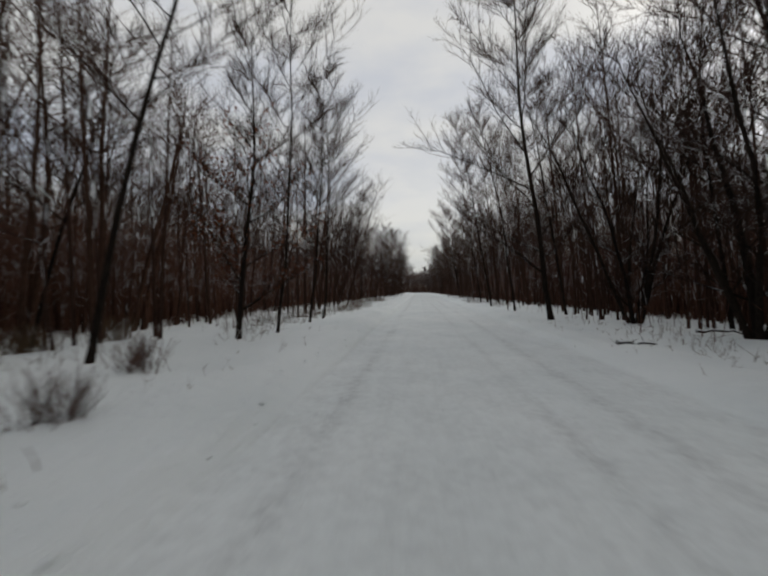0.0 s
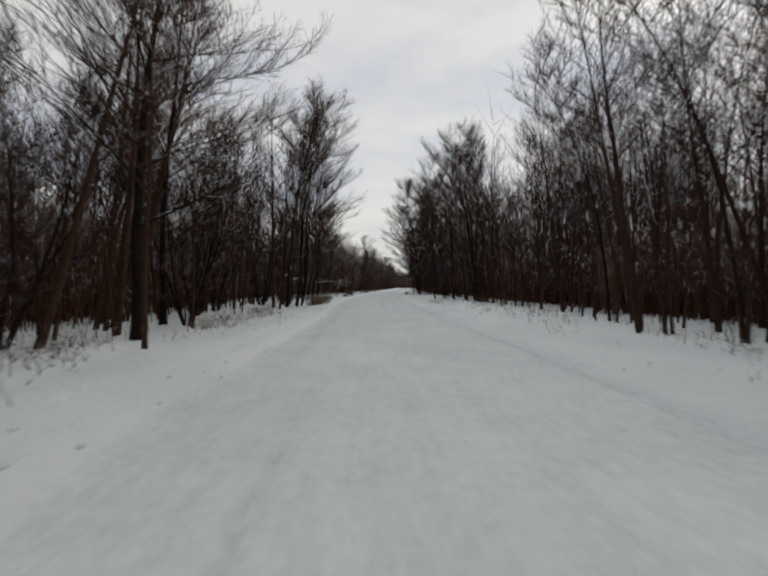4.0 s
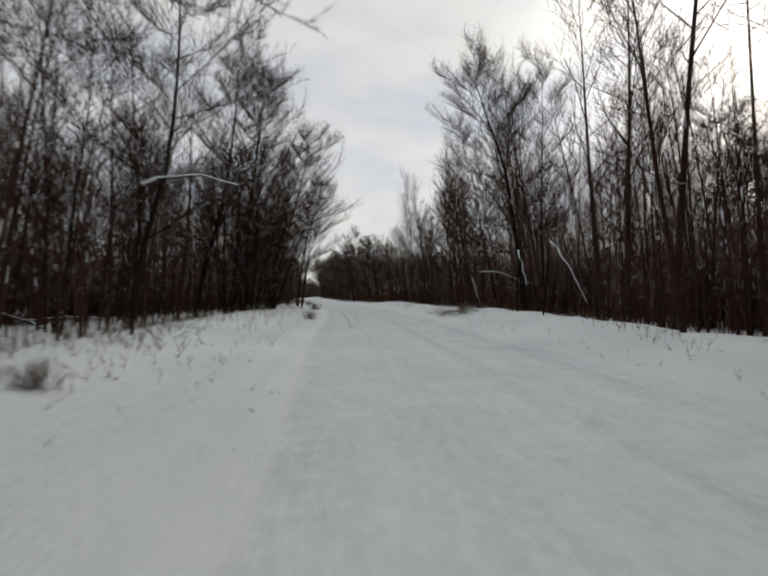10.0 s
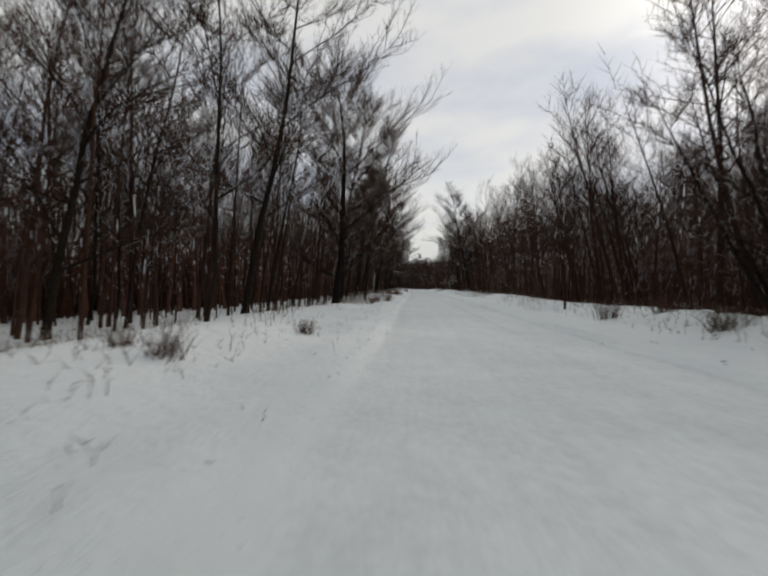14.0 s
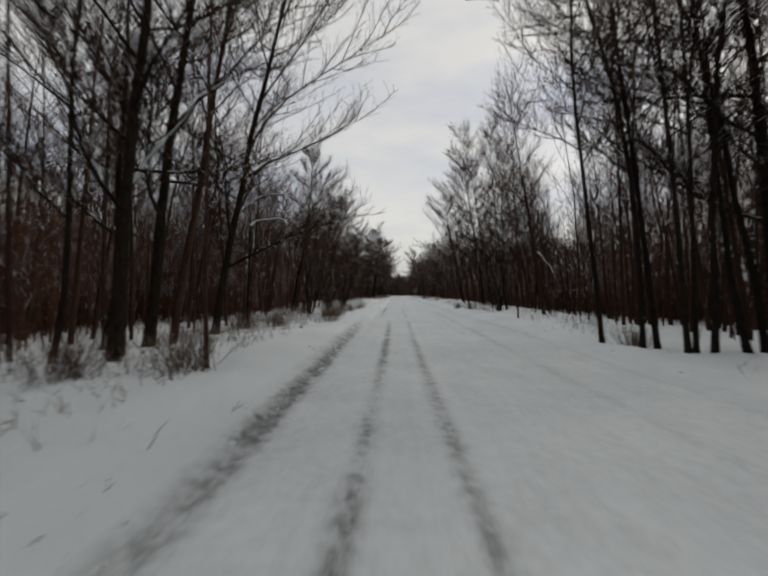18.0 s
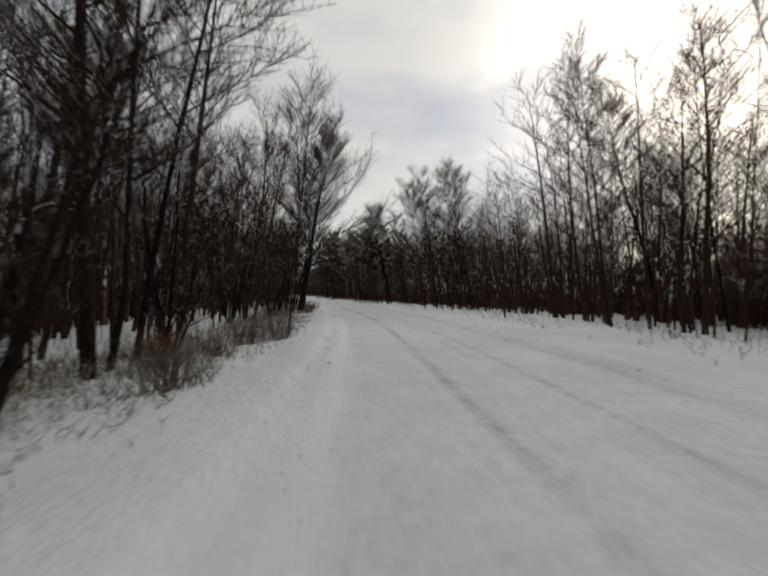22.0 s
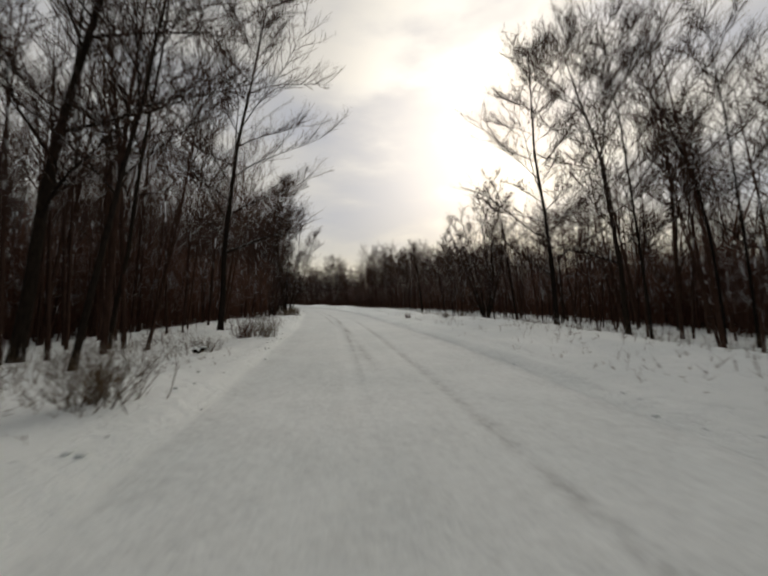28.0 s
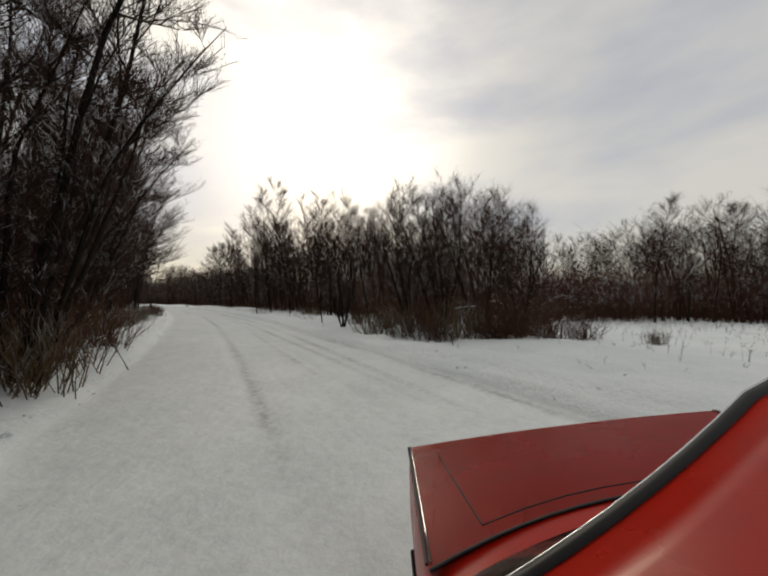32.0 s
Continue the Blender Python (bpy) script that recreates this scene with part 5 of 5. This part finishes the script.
def red_car(m):
    car = tagged(new("car"), "red saloon car with wet boot lid, standing on the snowy road", "car")
    rings = [body_ring(1.475, 0.10, 0.95), body_ring(1.46, 0.05, 0.965), body_ring(1.435, 0.012, 0.985)]
    rings += [body_ring(y, 0, 1.0) for y in (1.38, 1.1, 0.8, 0.55, 0.2, -0.3, -0.8, -1.2, -1.6, -2.0, -2.35)]
    rings += [body_ring(-2.55, 0.03, 1.02), body_ring(-2.64, 0.10, 0.93)]
    part("body", surface(rings, closed=True), RED, car)
    # boot lid with its seams; the stamped panel is only drawn as dark lines
    xs = [0.155 + (1.565 - 0.155) * k / 16 for k in range(17)]
    lid = surface([[(x, (glass_foot(x) + 0.075) * (1 - f) + 1.42 * f, deck_height(x, (glass_foot(x) + 0.075) * (1 - f) + 1.42 * f) + 0.004) for x in xs] for f in (0, 0.2, 0.4, 0.6, 0.8, 0.95, 1)], thick=-0.006)
    boot = part("boot_lid", lid, RED, car)
    for x in (0.150, 1.570):
        part("lid_seam", rod([(x, 0.70 + 0.72 * k / 6, deck_height(x, 0.70 + 0.72 * k / 6) + 0.004) for k in range(7)], 0.005, 6), RUBBER, boot)
        part("lid_trim", rod([(x + (0.011 if x < 1 else -0.011), 0.70 + 0.72 * k / 6, deck_height(x, 0.70 + 0.72 * k / 6) + 0.007) for k in range(7)], 0.004, 6), CHROME, boot, "thin bright trim strip")
    part("lid_seam", rod([(x, glass_foot(x) + 0.07, deck_height(x, glass_foot(x) + 0.07) + 0.004) for x in xs], 0.005, 6), RUBBER, boot)
    corners = [(0.27, 1.28), (0.32, 0.0), (1.40, 0.0), (1.45, 1.28)]
    corners = [(x, y or glass_foot(x) + 0.13) for x, y in corners]
    for (xa, ya), (xb, yb) in zip(corners, corners[1:]):
        line = [(xa + (xb - xa) * k / 8, ya + (yb - ya) * k / 8) for k in range(9)]
        line = [(x, glass_foot(x) + 0.13) for x, _ in line] if abs(ya - yb) < 0.01 else line
        # thin black rods stand for the shade in the pressed creases
        part("crease_shade_line", rod([(x, y, deck_height(x, y) + 0.004) for x, y in line], 0.0028, 5), RUBBER, boot)
    # roof, pillars and glass
    us = [0.24 + (1.48 - 0.24) * k / 14 for k in range(15)]
    ends = (0, 0.1, 0.25, 0.45, 0.7, 0.88, 1)
    tops = [[(x, roof_rear(x) * (1 - f) - 0.55 * f, roof_height(x, f) + 0.02 * math.sin(math.pi * f)) for x in us] for f in ends]
    roof = surface([row + [(x, y, z - 0.03) for x, y, z in reversed(row)] for row in tops], closed=True)
    part("roof", roof, RED, car)
    part("window_seal", rod([(0.19, 0.64, 1.03), (0.22, 0.59, 1.08)] + [(x, roof_rear(x) + 0.012, roof_height(x) - 0.008) for x in us] + [(1.50, 0.59, 1.08), (1.53, 0.64, 1.03)], 0.018, 10), RUBBER, car, "thick black rubber window seal")
    part("seal_trim", rod([(x, roof_rear(x) + 0.022, roof_height(x) + 0.008) for x in us], 0.003, 6), CHROME, car, "bright strip along the seal")
    part("rear_window", surface([[(x, roof_rear(x) * f + glass_foot(x) * (1 - f), (roof_height(x) - 0.02) * f + deck_height(x, 0.7) * (1 - f)) for x in us] for f in (0, 0.5, 1)], thick=-0.004), GLASS, car)
    part("windscreen", surface([[(x, -0.55 * f - 1.18 * (1 - f), (roof_height(x) - 0.02) * f + deck_height(x, -1.0) * (1 - f)) for x in us] for f in (0, 0.5, 1)], thick=-0.004), GLASS, car)
    for side in (-1, 1):
        xl, xh = CAR_MID + side * 0.735, CAR_MID + side * 0.59
        part("rear_pillar", surface([[(xl, 0.66, 1.02), (xl, 0.10, 1.02)], [(xh, 0.43, 1.15), (xh, 0.16, 1.15)]], thick=0.03), RED, car)
        part("door_pillar", surface([[(xl, -0.32, 1.02), (xl, -0.40, 1.02)], [(xh, -0.20, 1.15), (xh, -0.27, 1.15)]], thick=0.03), RED, car)
        part("front_pillar", surface([[(xl, -1.14, 1.02), (xl, -1.22, 1.02)], [(xh, -0.52, 1.15), (xh, -0.58, 1.15)]], thick=0.03), RED, car)
        part("side_window", surface([[(xl, 0.10, 1.02), (xl, -0.32, 1.02)], [(xh, 0.16, 1.15), (xh, -0.20, 1.15)]], thick=0.004), GLASS, car)
        part("side_window", surface([[(xl, -0.40, 1.02), (xl, -1.14, 1.02)], [(xh, -0.27, 1.15), (xh, -0.52, 1.15)]], thick=0.004), GLASS, car)
        xo = CAR_MID + side * (CAR_HALF + 0.004)
        for y in (0.22, -0.36, -1.16):
            part("door_seam", rod([(xo - side * 0.01, y, 0.34), (xo, y, 0.55), (xo - side * 0.01, y, 0.76), (xo - side * 0.03, y, 0.92)], 0.005, 5), RUBBER, car)
        for y in (0.02, -0.55):
            part("door_handle", block(xo - 0.012, xo + 0.018, y - 0.07, y + 0.07, 0.78, 0.81, 0.006), CHROME, car, "chrome door handle")
        part("side_trim", rod([(xo, 1.38 - 3.6 * k / 8, 0.60) for k in range(9)], 0.010, 6), RUBBER, car)
        for y in (0.55, -1.87):
            wheel = part("wheel", lathe([(0.05, -0.02 * side), (0.10, 0.0), (0.10, 0.01 * side)], CAR_MID + side * 0.742, y, 0.29, 16), CHROME, car, "steel wheel hub")
            tx = CAR_MID + side * 0.645
            part("tyre", lathe([(0.19, -0.085), (0.26, -0.09), (0.288, -0.07), (0.295, 0), (0.288, 0.07), (0.26, 0.09), (0.19, 0.085)], tx, y, 0.285), RUBBER, wheel, "black snow-dusted tyre")
            part("rim", lathe([(0.195, -0.08), (0.20, 0.05), (0.185, 0.085), (0.13, 0.075), (0.06, 0.088)], tx, y, 0.285), CHROME, wheel)
            part("wheel_arch", rod([(xo - side * 0.004, y + 0.335 * math.cos(a), 0.30 + 0.335 * math.sin(a)) for a in [math.pi * k / 12 for k in range(13)]], 0.02, 6), RUBBER, car)
        part("tail_light", block(CAR_MID + side * 0.50 - 0.14, CAR_MID + side * 0.50 + 0.14, 1.462, 1.495, 0.66, 0.80, 0.012), LENS, car, "red tail light")
        part("indicator_light", block(CAR_MID + side * 0.675 - 0.02, CAR_MID + side * 0.675 + 0.02, 1.455, 1.49, 0.66, 0.80, 0.008), AMBER, car, "amber indicator light")
        part("head_light", block(CAR_MID + side * 0.55 - 0.14, CAR_MID + side * 0.55 + 0.14, -2.69, -2.62, 0.60, 0.74, 0.02), CHROME, car)
        part("door_mirror", block(CAR_MID + side * 0.86 - 0.08, CAR_MID + side * 0.86 + 0.08, -1.06, -1.0, 0.99, 1.09, 0.02), RUBBER, car)
    for y0, y1 in ((1.47, 1.575), (-2.76, -2.62)):
        part("bumper", block(0.135, 1.585, y0, y1, 0.42, 0.55, 0.03), RUBBER, car)
    plate = part("number_plate", block(0.60, 1.12, 1.478, 1.488, 0.58, 0.68, 0.003), PLATE, car)
    for k in range(6):
        part("plate_bar", block(0.64 + 0.075 * k, 0.69 + 0.075 * k, 1.488, 1.491, 0.605, 0.655, 0.001), RUBBER, plate)
    part("exhaust_pipe", rod([(1.30, 1.0, 0.24), (1.30, 1.52, 0.24)], 0.024), CHROME, car)
    part("bonnet_seam", rod([(0.20, -1.24, deck_height(0.2, -1.24)), (0.20, -2.5, deck_height(0.2, -2.5) - 0.01)], 0.005, 5), RUBBER, car)
    part("bonnet_seam", rod([(1.52, -1.24, deck_height(1.52, -1.24)), (1.52, -2.5, deck_height(1.52, -2.5) - 0.01)], 0.005, 5), RUBBER, car)
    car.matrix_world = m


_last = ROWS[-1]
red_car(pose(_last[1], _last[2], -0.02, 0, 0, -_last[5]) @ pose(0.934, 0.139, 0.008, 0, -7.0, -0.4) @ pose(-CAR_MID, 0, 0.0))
